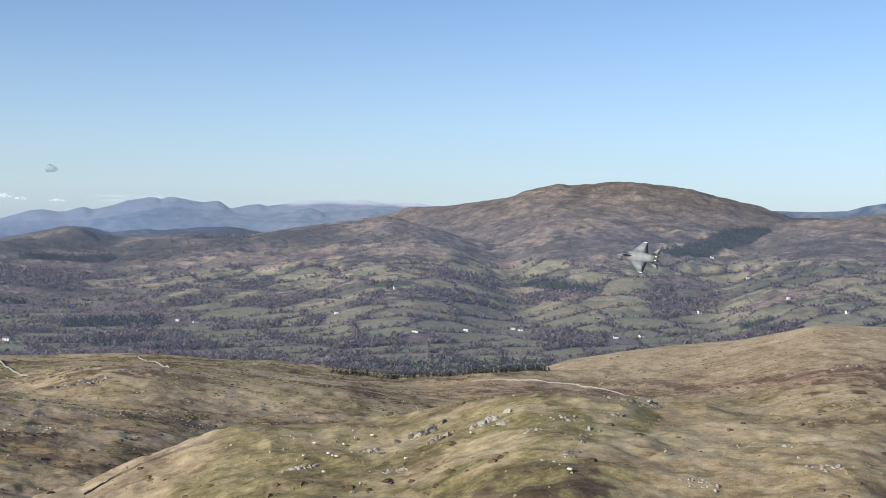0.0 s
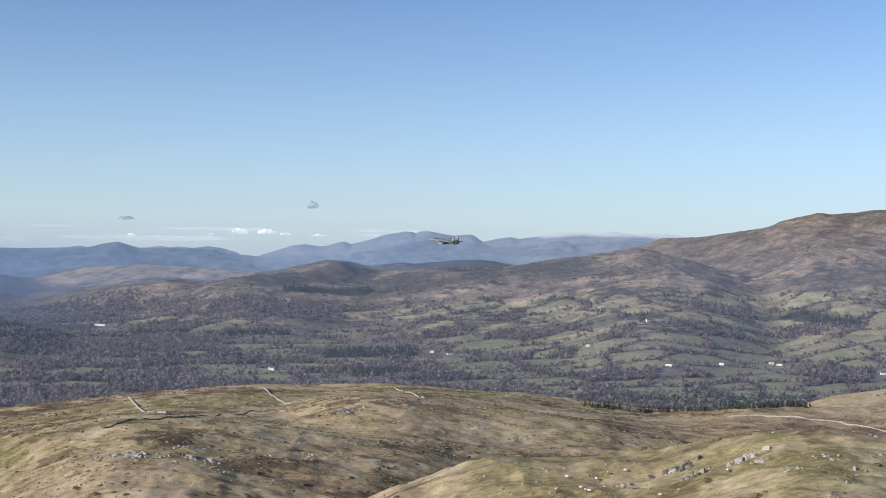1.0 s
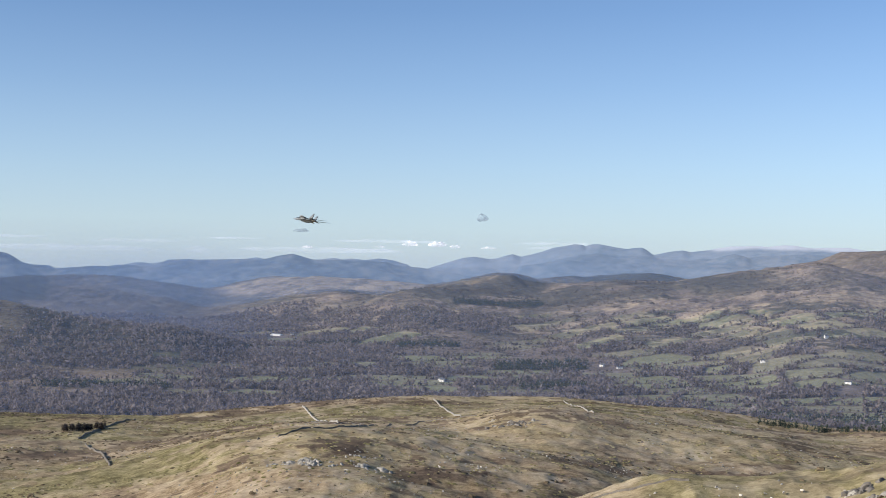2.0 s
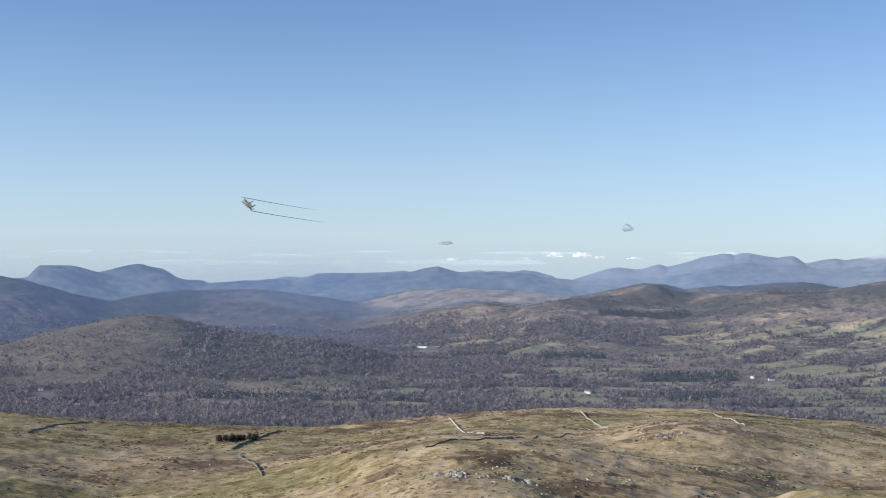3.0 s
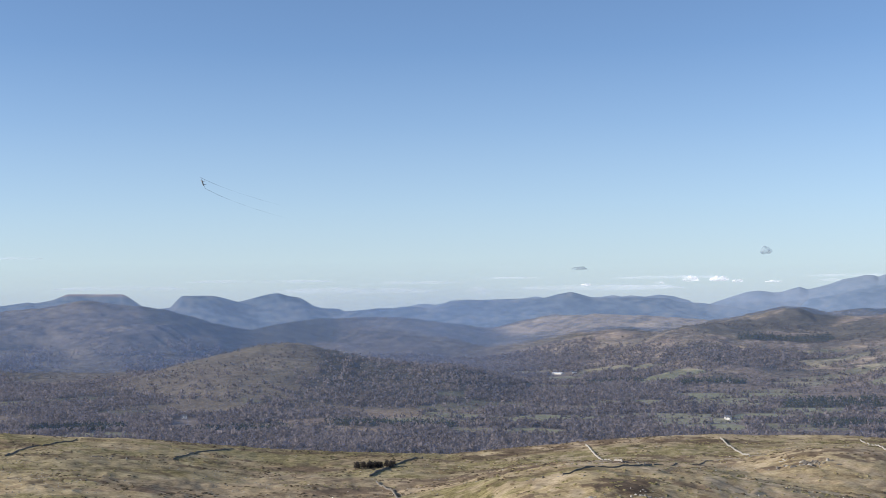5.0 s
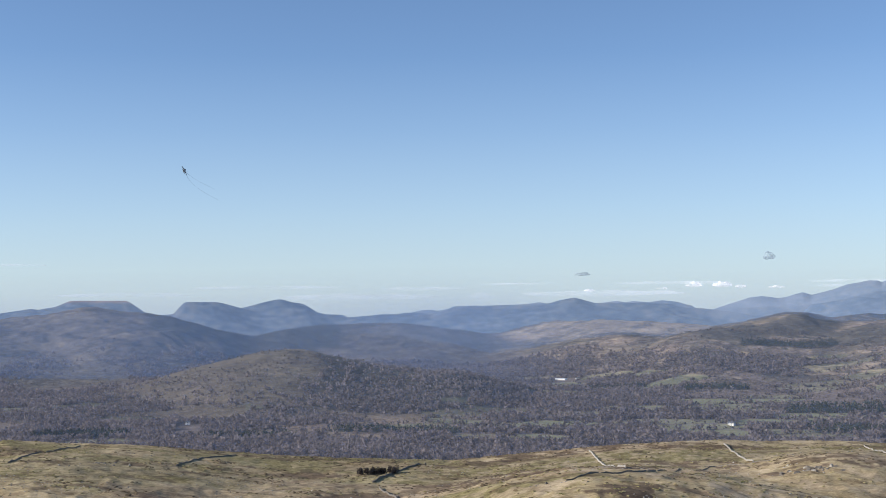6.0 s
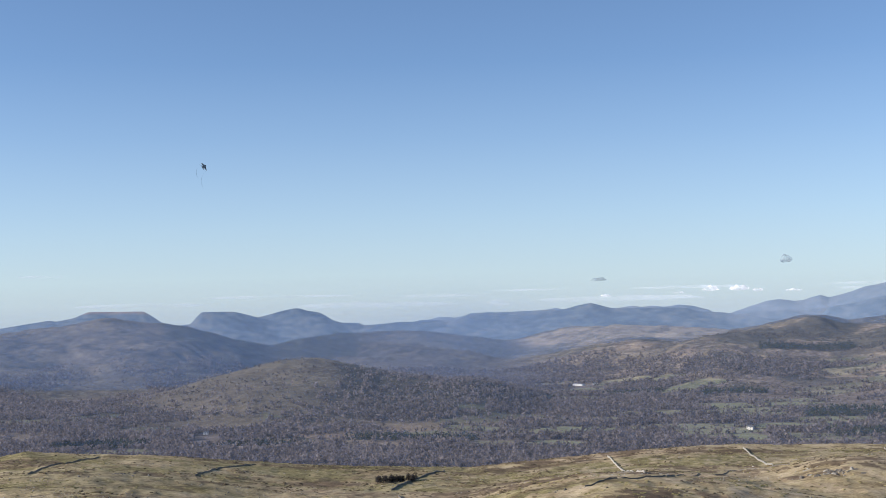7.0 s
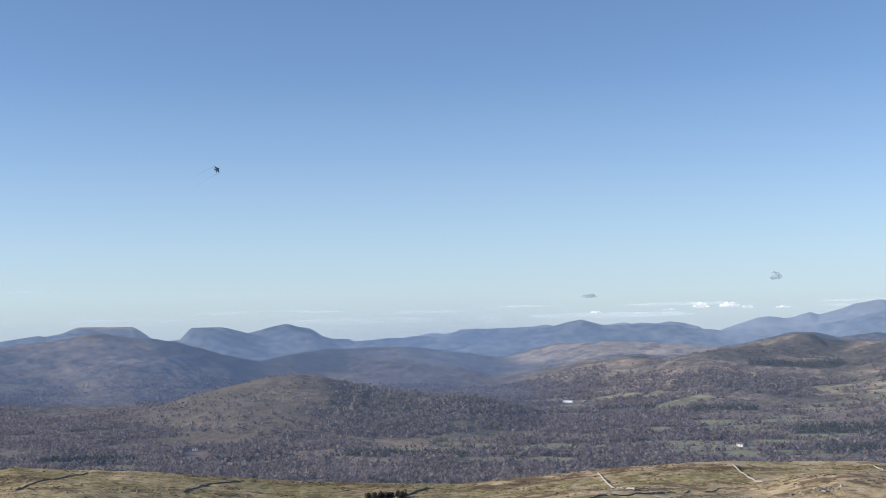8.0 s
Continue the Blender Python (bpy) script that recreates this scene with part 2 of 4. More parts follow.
# Each ridge: distance of its crest, slope of the near side, slope of the far side, roundness, then (bearing, rise) of its crest in degrees.
RIDGES = {
    "knoll": (370, 0.045, 0.35, 25, [(-0.24, -11.7), (2.13, -10.46), (4.07, -9.89), (5.78, -9.38), (7.51, -9.07), (9.77, -9.12), (11.79, -8.82), (13.81, -8.55), (15.84, -8.14), (17.86, -7.67), (19.88, -7.55), (21.89, -7.49), (23.64, -7.55), (25.14, -7.86), (27.1, -7.83), (29.52, -8.15), (31.18, -7.93), (33.04, -7.71), (34.58, -7.42)]),
    "green_rise": (640, 0.02, 0.12, 40, [(-18.97, -9.49), (-16.68, -8.99), (-13.16, -7.88), (-9.52, -7.56), (-7.04, -7.7), (-4.53, -7.82), (-2.0, -8.3), (0.54, -8.76)]),
    "rocky_rise": (850, 0.03, 0.1, 40, [(-2.85, -7.1), (-0.77, -6.66), (0.88, -6.49), (2.81, -6.58), (4.76, -6.91), (6.99, -7.22)]),
    "moor": (1130, -0.028, 0.3, 60, [(-34.92, -5.42), (-32.64, -5.67), (-30.3, -5.83), (-27.18, -6.16), (-25.48, -6.31), (-23.01, -6.56), (-20.01, -6.74), (-18.0, -6.82), (-15.74, -6.91), (-13.72, -6.67), (-11.45, -6.48), (-9.2, -6.25), (-6.73, -6.1), (-3.77, -5.94), (0.88, -5.91), (3.28, -6.02), (5.24, -6.17), (7.72, -6.22), (9.73, -6.46), (11.75, -6.7), (13.28, -6.88), (15.81, -6.84), (17.84, -6.65), (19.61, -6.5), (24.0, -6.6), (34.5, -6.6)]),
    "bracken_hill": (1250, 0.05, 0.3, 60, [(17.0, -7.6), (19.61, -6.43), (20.86, -6.05), (23.36, -5.57), (25.82, -5.17), (28.25, -4.86), (30.15, -4.47), (31.56, -4.12), (32.95, -4.07), (34.51, -4.05)]),
    "dark_hill": (2900, 0.2, 0.3, 60, [(-34.93, -4.33), (-33.56, -4.09), (-31.95, -3.78), (-30.3, -3.41), (-28.87, -3.0), (-27.18, -2.58), (-25.47, -2.19), (-24.24, -1.88), (-23.0, -1.75), (-22.0, -1.86), (-21.0, -2.12), (-19.49, -2.51), (-17.98, -2.78), (-16.46, -2.91), (-15.45, -2.97), (-14.19, -3.23), (-12.93, -3.56), (-11.43, -3.94)]),
    "middle_ridge": (3650, 0.15, 0.3, 80, [(-11.3, -3.07), (-9.6, -2.44), (-7.62, -1.92), (-6.13, -1.45), (-4.63, -1.11), (-3.12, -1.01), (-1.6, -1.07), (0.43, -1.12), (2.2, -0.89), (4.21, -0.63), (6.48, -0.7), (7.47, -0.56), (8.71, -0.31), (9.94, -0.09), (11.65, 0.12), (12.3, 0.25), (12.9, 0.27), (13.4, 0.17), (13.94, 0.03), (14.9, -0.2), (16.0, -0.5), (18.0, -1.0), (21.0, -1.7)]),
    "wooded_ridge": (3950, 0.2, 0.3, 60, [(-2.36, -0.72), (-1.73, -0.51), (-0.98, -0.35), (-0.34, -0.37), (0.29, -0.53), (0.73, -0.63), (1.43, -0.49), (2.19, -0.46), (3.2, -0.47), (4.46, -0.37), (5.47, -0.31), (6.22, -0.37), (6.97, -0.46), (7.35, -0.56)]),
    "great_fell": (4350, 0.2, 0.3, 50, [(10.64, -0.03), (12.65, 0.28), (13.78, 0.71), (15.43, 0.79), (16.94, 1.04), (18.2, 1.19), (19.08, 1.56), (20.33, 1.78), (21.71, 1.85), (22.71, 1.99), (24.2, 1.96), (25.68, 1.73), (26.66, 1.56), (28.12, 1.21), (29.08, 1.03), (29.8, 0.84), (30.52, 0.56), (31.93, 0.41), (34.41, 0.26)]),
    "shoulder": (4000, 0.14, 0.2, 80, [(23.28, -1.69), (25.25, -1.2), (26.95, -0.67), (28.63, -0.14), (30.52, 0.24), (32.39, 0.51), (34.4, 0.74)]),
    "plain": (4200, 0.13, 0.2, 60, [(-14.94, -1.41), (-13.42, -1.12), (-11.65, -0.73), (-9.14, -0.64), (-6.66, -0.75), (-4.21, -0.96)]),
    "west_fell": (3980, 0.21, 0.25, 60, [(-35.97, -0.44), (-34.95, -0.36), (-33.81, -0.2), (-32.66, -0.09), (-31.49, 0.05), (-30.78, -0.03), (-29.12, -0.17), (-28.15, -0.3), (-27.18, -0.61), (-25.96, -0.94), (-24.98, -1.2), (-23.74, -1.59), (-22.0, -2.11), (-20.5, -2.5)]),
    "gap_hill": (4150, 0.22, 0.25, 60, [(-24.48, -1.2), (-22.99, -0.89), (-21.49, -0.76), (-19.48, -0.7), (-17.97, -0.71), (-16.45, -0.9), (-14.18, -1.22), (-12.91, -1.43), (-10.4, -1.74), (-8.9, -2.0)]),
}
FAR_RIDGES = {
    "flat_tops": (4560, 0.4, 0.3, 12, [(-33.98, 0.1), (-33.71, 0.05), (-32.96, 0.19), (-32.38, 0.43), (-30.05, 0.42), (-29.82, 0.3), (-29.22, -0.12), (-28.63, -0.25), (-28.03, -0.18), (-27.79, 0.11), (-27.55, 0.34), (-26.21, 0.33), (-25.85, 0.25), (-25.11, 0.05), (-24.5, -0.1), (-23.51, -0.36), (-22.77, -0.47)]),
    "twin_peak": (4650, 0.4, 0.3, 12, [(-25.97, -0.19), (-25.11, 0.05), (-24.87, 0.1), (-24.01, 0.32), (-23.51, 0.42), (-23.26, 0.41), (-22.89, 0.29), (-22.39, 0.21), (-22.15, 0.08), (-21.77, -0.17), (-21.4, -0.27), (-20.65, -0.3), (-20.4, -0.41), (-19.52, -0.36), (-18.89, -0.29), (-18.26, -0.3)]),
    "long_range": (4600, 0.35, 0.3, 12, [(-19.11, -0.32), (-18.43, -0.36), (-17.86, -0.23), (-17.06, -0.24), (-16.71, -0.36), (-16.12, -0.2), (-15.66, 0.02), (-14.83, 0.06), (-14.48, 0.04), (-12.56, 0.09), (-11.59, 0.08), (-10.86, 0.27), (-10.25, 0.37), (-9.76, 0.23), (-9.34, 0.11), (-7.15, 0.09), (-6.03, 0.04), (-5.65, -0.11), (-4.64, -0.17), (-3.38, -0.33), (-2.87, -0.43)]),
    "back_range": (4780, 0.5, 0.3, 12, [(-17.7, -0.25), (-17.06, -0.12), (-16.71, -0.12), (-16.36, -0.16), (-15.89, -0.08), (-12.44, 0.09), (-11.84, 0.18), (-11.47, 0.11), (-9.02, 0.12), (-8.4, 0.2), (-8.03, 0.13), (-7.65, 0.19), (-7.03, 0.12), (-6.41, 0.21), (-5.78, 0.14), (-5.4, 0.02), (-5.15, -0.03), (-4.89, -0.2)]),
    "snow_range": (4720, 0.35, 0.3, 12, [(-4.39, -0.3), (-4.14, -0.19), (-3.39, 0.05), (-2.63, 0.29), (-2.13, 0.34), (-1.75, 0.3), (-1.49, 0.25), (-1.11, 0.28), (-0.73, 0.41), (-0.41, 0.49), (-0.05, 0.37), (0.41, 0.48), (0.91, 0.61), (1.41, 0.8), (1.92, 0.88), (2.3, 0.96), (2.68, 0.94), (2.83, 0.87), (3.06, 0.97), (3.44, 0.98), (3.82, 0.91), (4.2, 0.84), (4.7, 0.77), (4.9, 0.82), (5.33, 0.85), (5.51, 0.75), (5.83, 0.53), (6.21, 0.61), (6.58, 0.69), (7.08, 0.75), (7.46, 0.67), (8.2, 0.78), (8.7, 0.87), (9.19, 0.95), (10.42, 0.96), (10.79, 0.94), (11.4, 1.02), (11.88, 1.0), (12.25, 0.93), (12.61, 0.89), (13.09, 0.92), (14.05, 0.93)]),
    "foothill": (4600, 0.35, 0.3, 12, [(1.93, 0.25), (3.95, 0.07), (7.96, 0.18), (8.83, 0.52), (9.32, 0.62), (9.81, 0.5), (10.18, 0.26)]),
    "east_range": (4620, 0.3, 0.3, 12, [(29.8, 0.82), (31.45, 0.79), (32.84, 0.86), (33.53, 1.06), (34.39, 1.21)]),
}


def ridge_height(spec, bearing, r, soften=0.12, drop=5.0, wave=1.0):
    dist, near, far, rnd, crest = spec
    ba, el = np.array(crest).T
    ba = np.concatenate(([ba[0] - 8, ba[0] - 2], ba, [ba[-1] + 2, ba[-1] + 8]))
    fall = drop if dist > 1600 or 300 < dist < 400 else 1.2
    el = np.concatenate(([el[0] - fall, el[0] - 0.3], el, [el[-1] - 0.3, el[-1] - fall]))
    sharp = sum(np.interp(bearing + k * soften, ba, el) for k in (-1, 0, 1)) / 3
    wide = sum(np.interp(bearing + k * 0.9 * min(1.0, 2500 / dist), ba, el) for k in (-3, -2, -1, 0, 1, 2, 3)) / 7
    d0 = dist * (1 + wave * (0.03 * np.sin(np.radians(bearing * 9 + dist)) + 0.015 * np.sin(np.radians(bearing * 31 + dist * 2))))
    d = r - d0
    w = np.clip(np.abs(d) / ((0.11 if dist < 4500 else 0.022) * dist), 0, 1) ** 1.5
    rise = np.minimum(sharp * (1 - w) + wide * w, np.maximum(sharp, wide))
    side = np.sqrt(d * d + rnd * rnd) - rnd
    return d0 * np.tan(np.radians(rise)) - np.where(d < 0, near, far) * side, d / dist


def blend_max(parts, k):
    top = np.max(parts, axis=0)
    return top + k * np.log(sum(np.exp(np.clip((p - top) / k, -40, 0)) for p in parts))


def land(x, y):
    """Height of the ground at (x, y)."""
    r, bearing = np.hypot(x, y) + 1e-6, np.degrees(np.arctan2(x, y))
    parts, crest = [], np.zeros_like(r)
    for spec in RIDGES.values():
        z, d = ridge_height(spec, bearing, r)
        parts.append(z)
    top = np.max(parts, axis=0)
    for spec, z in zip(RIDGES.values(), parts):
        d = (r - spec[0]) / spec[0]
        crest = np.maximum(crest, np.exp(-(d / 0.035) ** 2) * np.exp(-np.clip(top - z, 0, 60) / 6))
    valley = -212 + 0.022 * np.clip(r - 2000, 0, 2900) + 0 * x
    home = -1.75 - 0.30 * r - 0.0004 * r * r
    z = blend_max(parts + [valley], np.clip(0.003 * r, 1.0, 9.0))
    near = np.clip((r - 120) / 150, 0, 1)
    rough = fractal(x / 1.5, y, 170, 5) * 0.5 + (1 - 2 * np.abs(fractal(x + 900, y - 400, 260, 4))) * 0.5 - 0.25
    amp_near, amp_far = 2.4, 24.0
    far_w = np.clip((r - 2000) / 1300, 0, 1)
    flat = np.clip((np.max(parts, axis=0) - valley) / 95, 0.06, 1)
    amp = (amp_near * (1 - far_w) + amp_far * far_w * flat) * (1 - 0.93 * crest) * (1 - 0.85 * np.clip((bearing + 16) / 2, 0, 1) * np.clip((-3 - bearing) / 2, 0, 1) * np.clip((r - 3850) / 100, 0, 1))
    z = z + amp * rough * near
    z = z + near * np.clip(2.2 - r / 700, 0, 1) * (1 - 0.7 * crest) * (1.1 * fractal(x / 1.7 + 31, y, 62, 4, 0.55) + 0.9 * (0.6 - np.abs(fractal(x / 1.5, y + 44, 34, 3, 0.55)) * 2))
    z = z + near * np.clip(1.3 - r / 1500, 0.2, 1) * (1.5 * fractal(x / 1.3, y, 24, 3) + 0.4 * fractal(x + 50, y, 7, 2))
    z = z + far_w * (0.25 + 0.75 * flat) * ((1 - 0.75 * crest) * 8 * (0.5 - np.abs(fractal(x / 1.4 + 70, y, 95, 4, 0.6)) * 1.8) + 4.0 * fractal(x, y, 55, 4, 0.62) + 2.2 * (0.5 - 2 * np.abs(fractal(x / 1.5 + 7, y + 30, 26, 2))))
    z = z + near * np.clip((r - 380) / 120, 0, 1) * np.clip((1350 - r) / 200, 0, 1) * (1.0 * (0.5 - np.abs(fractal(x / 1.2 + 3, y / 1.5, 13, 3, 0.6)) * 1.7))
    z = z + near * np.clip((520 - r) / 60, 0, 1) * (0.9 * (0.5 - np.abs(fractal(x + 5, y / 1.2, 15, 3, 0.6)) * 1.7) + 0.35 * fractal(x, y + 8, 4.5, 2))
    return EYE + np.maximum(z, home)


def far_land(x, y):
    r, bearing = np.hypot(x, y) + 1e-6, np.degrees(np.arctan2(x, y))
    parts = [ridge_height(q, bearing, r, 0.03, 6.0, 0.25) for q in FAR_RIDGES.values()]
    z = np.max([p for p, _ in parts], axis=0)
    crest = np.max([np.exp(-(d / 0.010) ** 2) * np.exp(-np.clip(z - p, 0, 80) / 8) for p, d in parts], axis=0)
    z = z + (1 - crest) * (15 * ((1 - 2 * np.abs(fractal(x / 1.6, y, 240, 5, 0.5))) - 0.75) + 4 * fractal(x / 1.5, y, 60, 3)) + 0.8 * fractal(x, y, 45, 3)
    return EYE + np.maximum(z, -190)


def fields(x, y, size=105.0):
    """Field by field: a number for each, and the distance to its hedge."""
    u, v = (0.95 * x + 0.31 * y) / size * 0.75, (-0.31 * x + 0.95 * y) / size * 1.25
    ui, vi = np.floor(u).astype(int), np.floor(v).astype(int)
    best, second, number = np.full_like(u, 9.0), np.full_like(u, 9.0), np.zeros_like(u)
    for i in (-1, 0, 1):
        for j in (-1, 0, 1):
            a, c = ui + i, vi + j
            px, py = a + 0.15 + 0.7 * GRID[a & 255, c & 255], c + 0.15 + 0.7 * GRID[(a + 91) & 255, (c + 37) & 255]
            d = np.hypot(u - px, v - py)
            tag_ = GRID[(a + 13) & 255, (c + 201) & 255]
            second = np.where(d < best, best, np.minimum(second, d))
            number = np.where(d < best, tag_, number)
            best = np.minimum(d, best)
    return number, (second - best) * size * 0.5


def wooded(x, y):
    """0 to 1: how thickly trees stand."""
    r, bearing = np.hypot(x, y) + 1e-6, np.degrees(np.arctan2(x, y))
    z = land_height_cache(x, y) - EYE
    n = fractal(x / 1.6 + 300, y, 200, 5, 0.55)
    number, edge = fields(x, y)
    open_ = np.interp(bearing, [-35, -20, -12, -4, 6, 12, 36], [0.12, 0.22, 0.38, 0.42, 0.58, 0.76, 0.84])
    low = np.clip((-118 - z + 45 * n) / 55, 0, 1)
    bare_hill = np.clip((bearing + 34) / 3, 0, 1) * np.clip((-14 - bearing) / 3, 0, 1) * np.clip((z + 198) / 18, 0, 1) * np.clip((3100 - r) / 60, 0, 1)
    east_side = np.clip((bearing + 22.5) / 2, 0, 1)
    wood = np.clip((n + 0.32) * 2.6, 0, 1) * low * (1 - bare_hill * (0.86 - 0.42 * east_side))
    farm = (number < open_) & (n < 0.5) & (z < np.interp(bearing, [-12, -3, 10, 30], [-180, -140, -95, -70]))
    wood = np.where(farm, np.where(edge < 4.5, 0.6, 0.02), wood)
    return np.where(r < 1500, 0, wood)


def land_height_cache(x, y):
    return land(x, y)


# ---- building helpers ----
def mesh_from(name, verts, faces, mat, smooth=False):
    """A mesh from arrays: verts (n, 3), faces (m, 3 or 4)."""
    verts, faces = np.asarray(verts, np.float32), np.asarray(faces, np.int32)
    me = bpy.data.meshes.new(name)
    k = faces.shape[1]
    me.vertices.add(len(verts)), me.loops.add(faces.size), me.polygons.add(len(faces))
    me.vertices.foreach_set("co", verts.ravel())
    me.loops.foreach_set("vertex_index", faces.ravel())
    me.polygons.foreach_set("loop_start", np.arange(0, faces.size, k, dtype=np.int32))
    me.polygons.foreach_set("use_smooth", np.full(len(faces), smooth))
    me.update(calc_edges=True)
    me.materials.append(mat)
    return me


def part(name, bm, mat, parent, label=""):
    me = bpy.data.meshes.new(name)
    bmesh.ops.recalc_face_normals(bm, faces=bm.faces[:])
    bm.to_mesh(me)
    bm.free()
    me.materials.append(mat)
    ob = new(name, me)
    ob.parent = parent
    return tagged(ob, label)


def empty(name, label, category, group="", at=None):
    ob = new(name)
    ob.empty_display_size = 0.5
    if at is not None:
        ob.matrix_basis = at
    return tagged(ob, label, category, group)


def box(bm, x0, x1, y0, y1, z0, z1, bevel=0.0):
    v = [bm.verts.new(p) for p in ((x0, y0, z0), (x1, y0, z0), (x1, y1, z0), (x0, y1, z0), (x0, y0, z1), (x1, y0, z1), (x1, y1, z1), (x0, y1, z1))]
    f = [bm.faces.new([v[i] for i in q]) for q in ((3, 2, 1, 0), (4, 5, 6, 7), (0, 1, 5, 4), (1, 2, 6, 5), (2, 3, 7, 6), (3, 0, 4, 7))]
    if bevel:
        bmesh.ops.bevel(bm, geom=list({e for q in f for e in q.edges}), offset=bevel, segments=1, affect="EDGES")


def loft(bm, rings, cap=True):
    """Skin through rings of points, all of one length."""
    rows = [[bm.verts.new(p) for p in ring] for ring in rings]
    n = len(rows[0])
    for a, c in zip(rows, rows[1:]):
        for i in range(n):
            bm.faces.new((a[i], a[(i + 1) % n], c[(i + 1) % n], c[i]))
    if cap:
        bm.faces.new(rows[0]), bm.faces.new(rows[-1])
    for f in bm.faces:
        f.smooth = True
    return bm


def on_land(x, y):
    return float(land(np.array([float(x)]), np.array([float(y)]))[0])


# ---- ground ----
def polar_sheet(name, bearings, radii, height):
    bb, rr = np.meshgrid(np.radians(bearings), radii)
    x, y = rr * np.sin(bb), rr * np.cos(bb)
    z = height(x, y)
    nr, nb = x.shape
    idx = np.arange(nr * nb).reshape(nr, nb)
    return x, y, z, idx


def cover_layer(me, name, rgb):
    lay = me.attributes.new(name, "FLOAT_COLOR", "POINT")
    lay.data.foreach_set("color", np.concatenate([np.clip(rgb, 0, 1), np.ones((len(rgb), 1))], 1).astype(np.float32).ravel())


PLANTATIONS = [  # x, y, half length, half depth, turn in degrees
    (243, 1100, 46, 9, -18.2),
    (337, 1066, 53, 9, -20.4),
    (497, 1802, 187, 18, 10.2),
    (1610, 3085, 300, 42, 38.4),
    (2179, 3587, 85, 40, -13.7),
    (-680, 2055, 118, 26, 4.0),
    (46, 2574, 98, 30, 20.3),
    (57, 2168, 60, 18, 18.0),
    (57, 2207, 70, 20, -10.4),
    (39, 2490, 96, 26, 14.0),
    (-206, 2837, 79, 26, 10.9),
    (-436, 2909, 74, 20, 15.4),
    (-1173, 1883, 81, 40, 30.1),
    (-896, 1936, 84, 18, 30.0),
    (-52, 3414, 131, 30, 16.4),
    (1223, 2194, 30, 25, 36.9),
    (1013, 2692, 122, 25, -68.3),
]


def plantation(x, y):
    inside = np.zeros_like(x)
    for px, py, a, c, turn in PLANTATIONS:
        t = radians(turn)
        u, v = (x - px) * math.cos(t) + (y - py) * math.sin(t), -(x - px) * math.sin(t) + (y - py) * math.cos(t)
        inside = np.maximum(inside, (((u / a) ** 4 + (v / c) ** 4) + 0.5 * fractal(x, y, 60, 3) < 1).astype(float))
    return inside


def build_ground():
    fine = np.arange(-37.5, 36.6, 0.095)
    bearings = np.concatenate([fine, np.arange(39, 320, 3.0)])
    radii = np.concatenate([[0.0], np.geomspace(1.2, 150, 22), np.geomspace(158, 1330, 340), np.linspace(1350, 1850, 22), np.geomspace(1870, 3700, 240), np.linspace(3708, 4420, 80), np.linspace(4450, 4900, 10)])
    x, y, z, idx = polar_sheet("ground", bearings, radii, land)
    nxt = np.roll(idx, -1, axis=1)
    faces = np.stack([idx[:-1], nxt[:-1], nxt[1:], idx[1:]], -1).reshape(-1, 4)[:, ::-1]
    me = mesh_from("ground", np.stack([x, y, z], -1).reshape(-1, 3), faces, LAND, True)
    X, Y, Z = x.ravel(), y.ravel(), z.ravel() - EYE
    r, b_ = np.hypot(X, Y), np.degrees(np.arctan2(X, Y))
    step = lambda v, lo, hi: np.clip((v - lo) / (hi - lo), 0, 1)
    n1, n2, n3 = fractal(X, Y, 130, 4), fractal(X + 777, Y, 320, 4), fractal(X, Y + 555, 45, 4)
    near = 1 - step(r, 1450, 1600)
    knoll = step(b_, 1, 6) * (1 - step(r, 420, 470)) * step(r, 110, 210)
    green = near * (0.05 + 0.64 * step(fractal(X / 1.7 + 9, Y, 110, 6, 0.6) + 0.30 * n3 + (0.42 - 0.28 * step(b_, 20, 28)) * knoll + 0.12 * step(-b_, 14, 22) * step(r, 600, 900), -0.02, 0.10))
    brack = near * np.clip(step(fractal(X / 1.8, Y + 820, 95, 6, 0.62), 0.14, 0.18) * 0.42 - 0.42 * knoll, 0, 0.9)
    hill = near * step(b_, 18, 22) * step(r, 1030, 1080)
    green, brack = green * (1 - 0.9 * hill), np.maximum(brack, hill * (0.15 + 0.25 * n1))
    strip = step(b_, 14, 18) * np.exp(-((r - 985) / 55) ** 2)
    brack = np.maximum(brack, strip * 0.95)
    number, edge = fields(X, Y)
    w = wooded(X, Y)
    valley = step(r, 1500, 1700)
    isfield = valley * (np.abs(w - 0.02) < 0.001)
    field = isfield * (0.55 + 0.6 * (np.mod(number * 7.3, 1)))
    brown_area = step(b_, -36, -33) * (1 - step(b_, -14, -11)) * (1 - step(r, 3050, 3100))
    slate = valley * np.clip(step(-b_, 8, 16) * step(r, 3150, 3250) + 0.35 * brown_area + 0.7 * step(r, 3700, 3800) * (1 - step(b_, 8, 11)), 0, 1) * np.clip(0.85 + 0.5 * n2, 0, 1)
    heath = valley
    n4, n5 = fractal(X / 1.9 + 400, Y + 90, 62, 6, 0.66), fractal(X / 1.6, Y + 250, 34, 5, 0.66)
    moorish = near * (1 - 0.85 * knoll)
    peat = moorish * step(n4, 0.29, 0.33) * 0.7 * (1 - 0.8 * hill)
    peat = np.maximum(peat, near * step(n5, 0.34, 0.40) * 0.75 * (1 - 0.5 * knoll) * (1 - 0.8 * hill))
    straw = near * step(fractal(X / 2 + 90, Y, 90, 6, 0.65), 0.06, 0.2) * (0.62 - 0.52 * knoll)
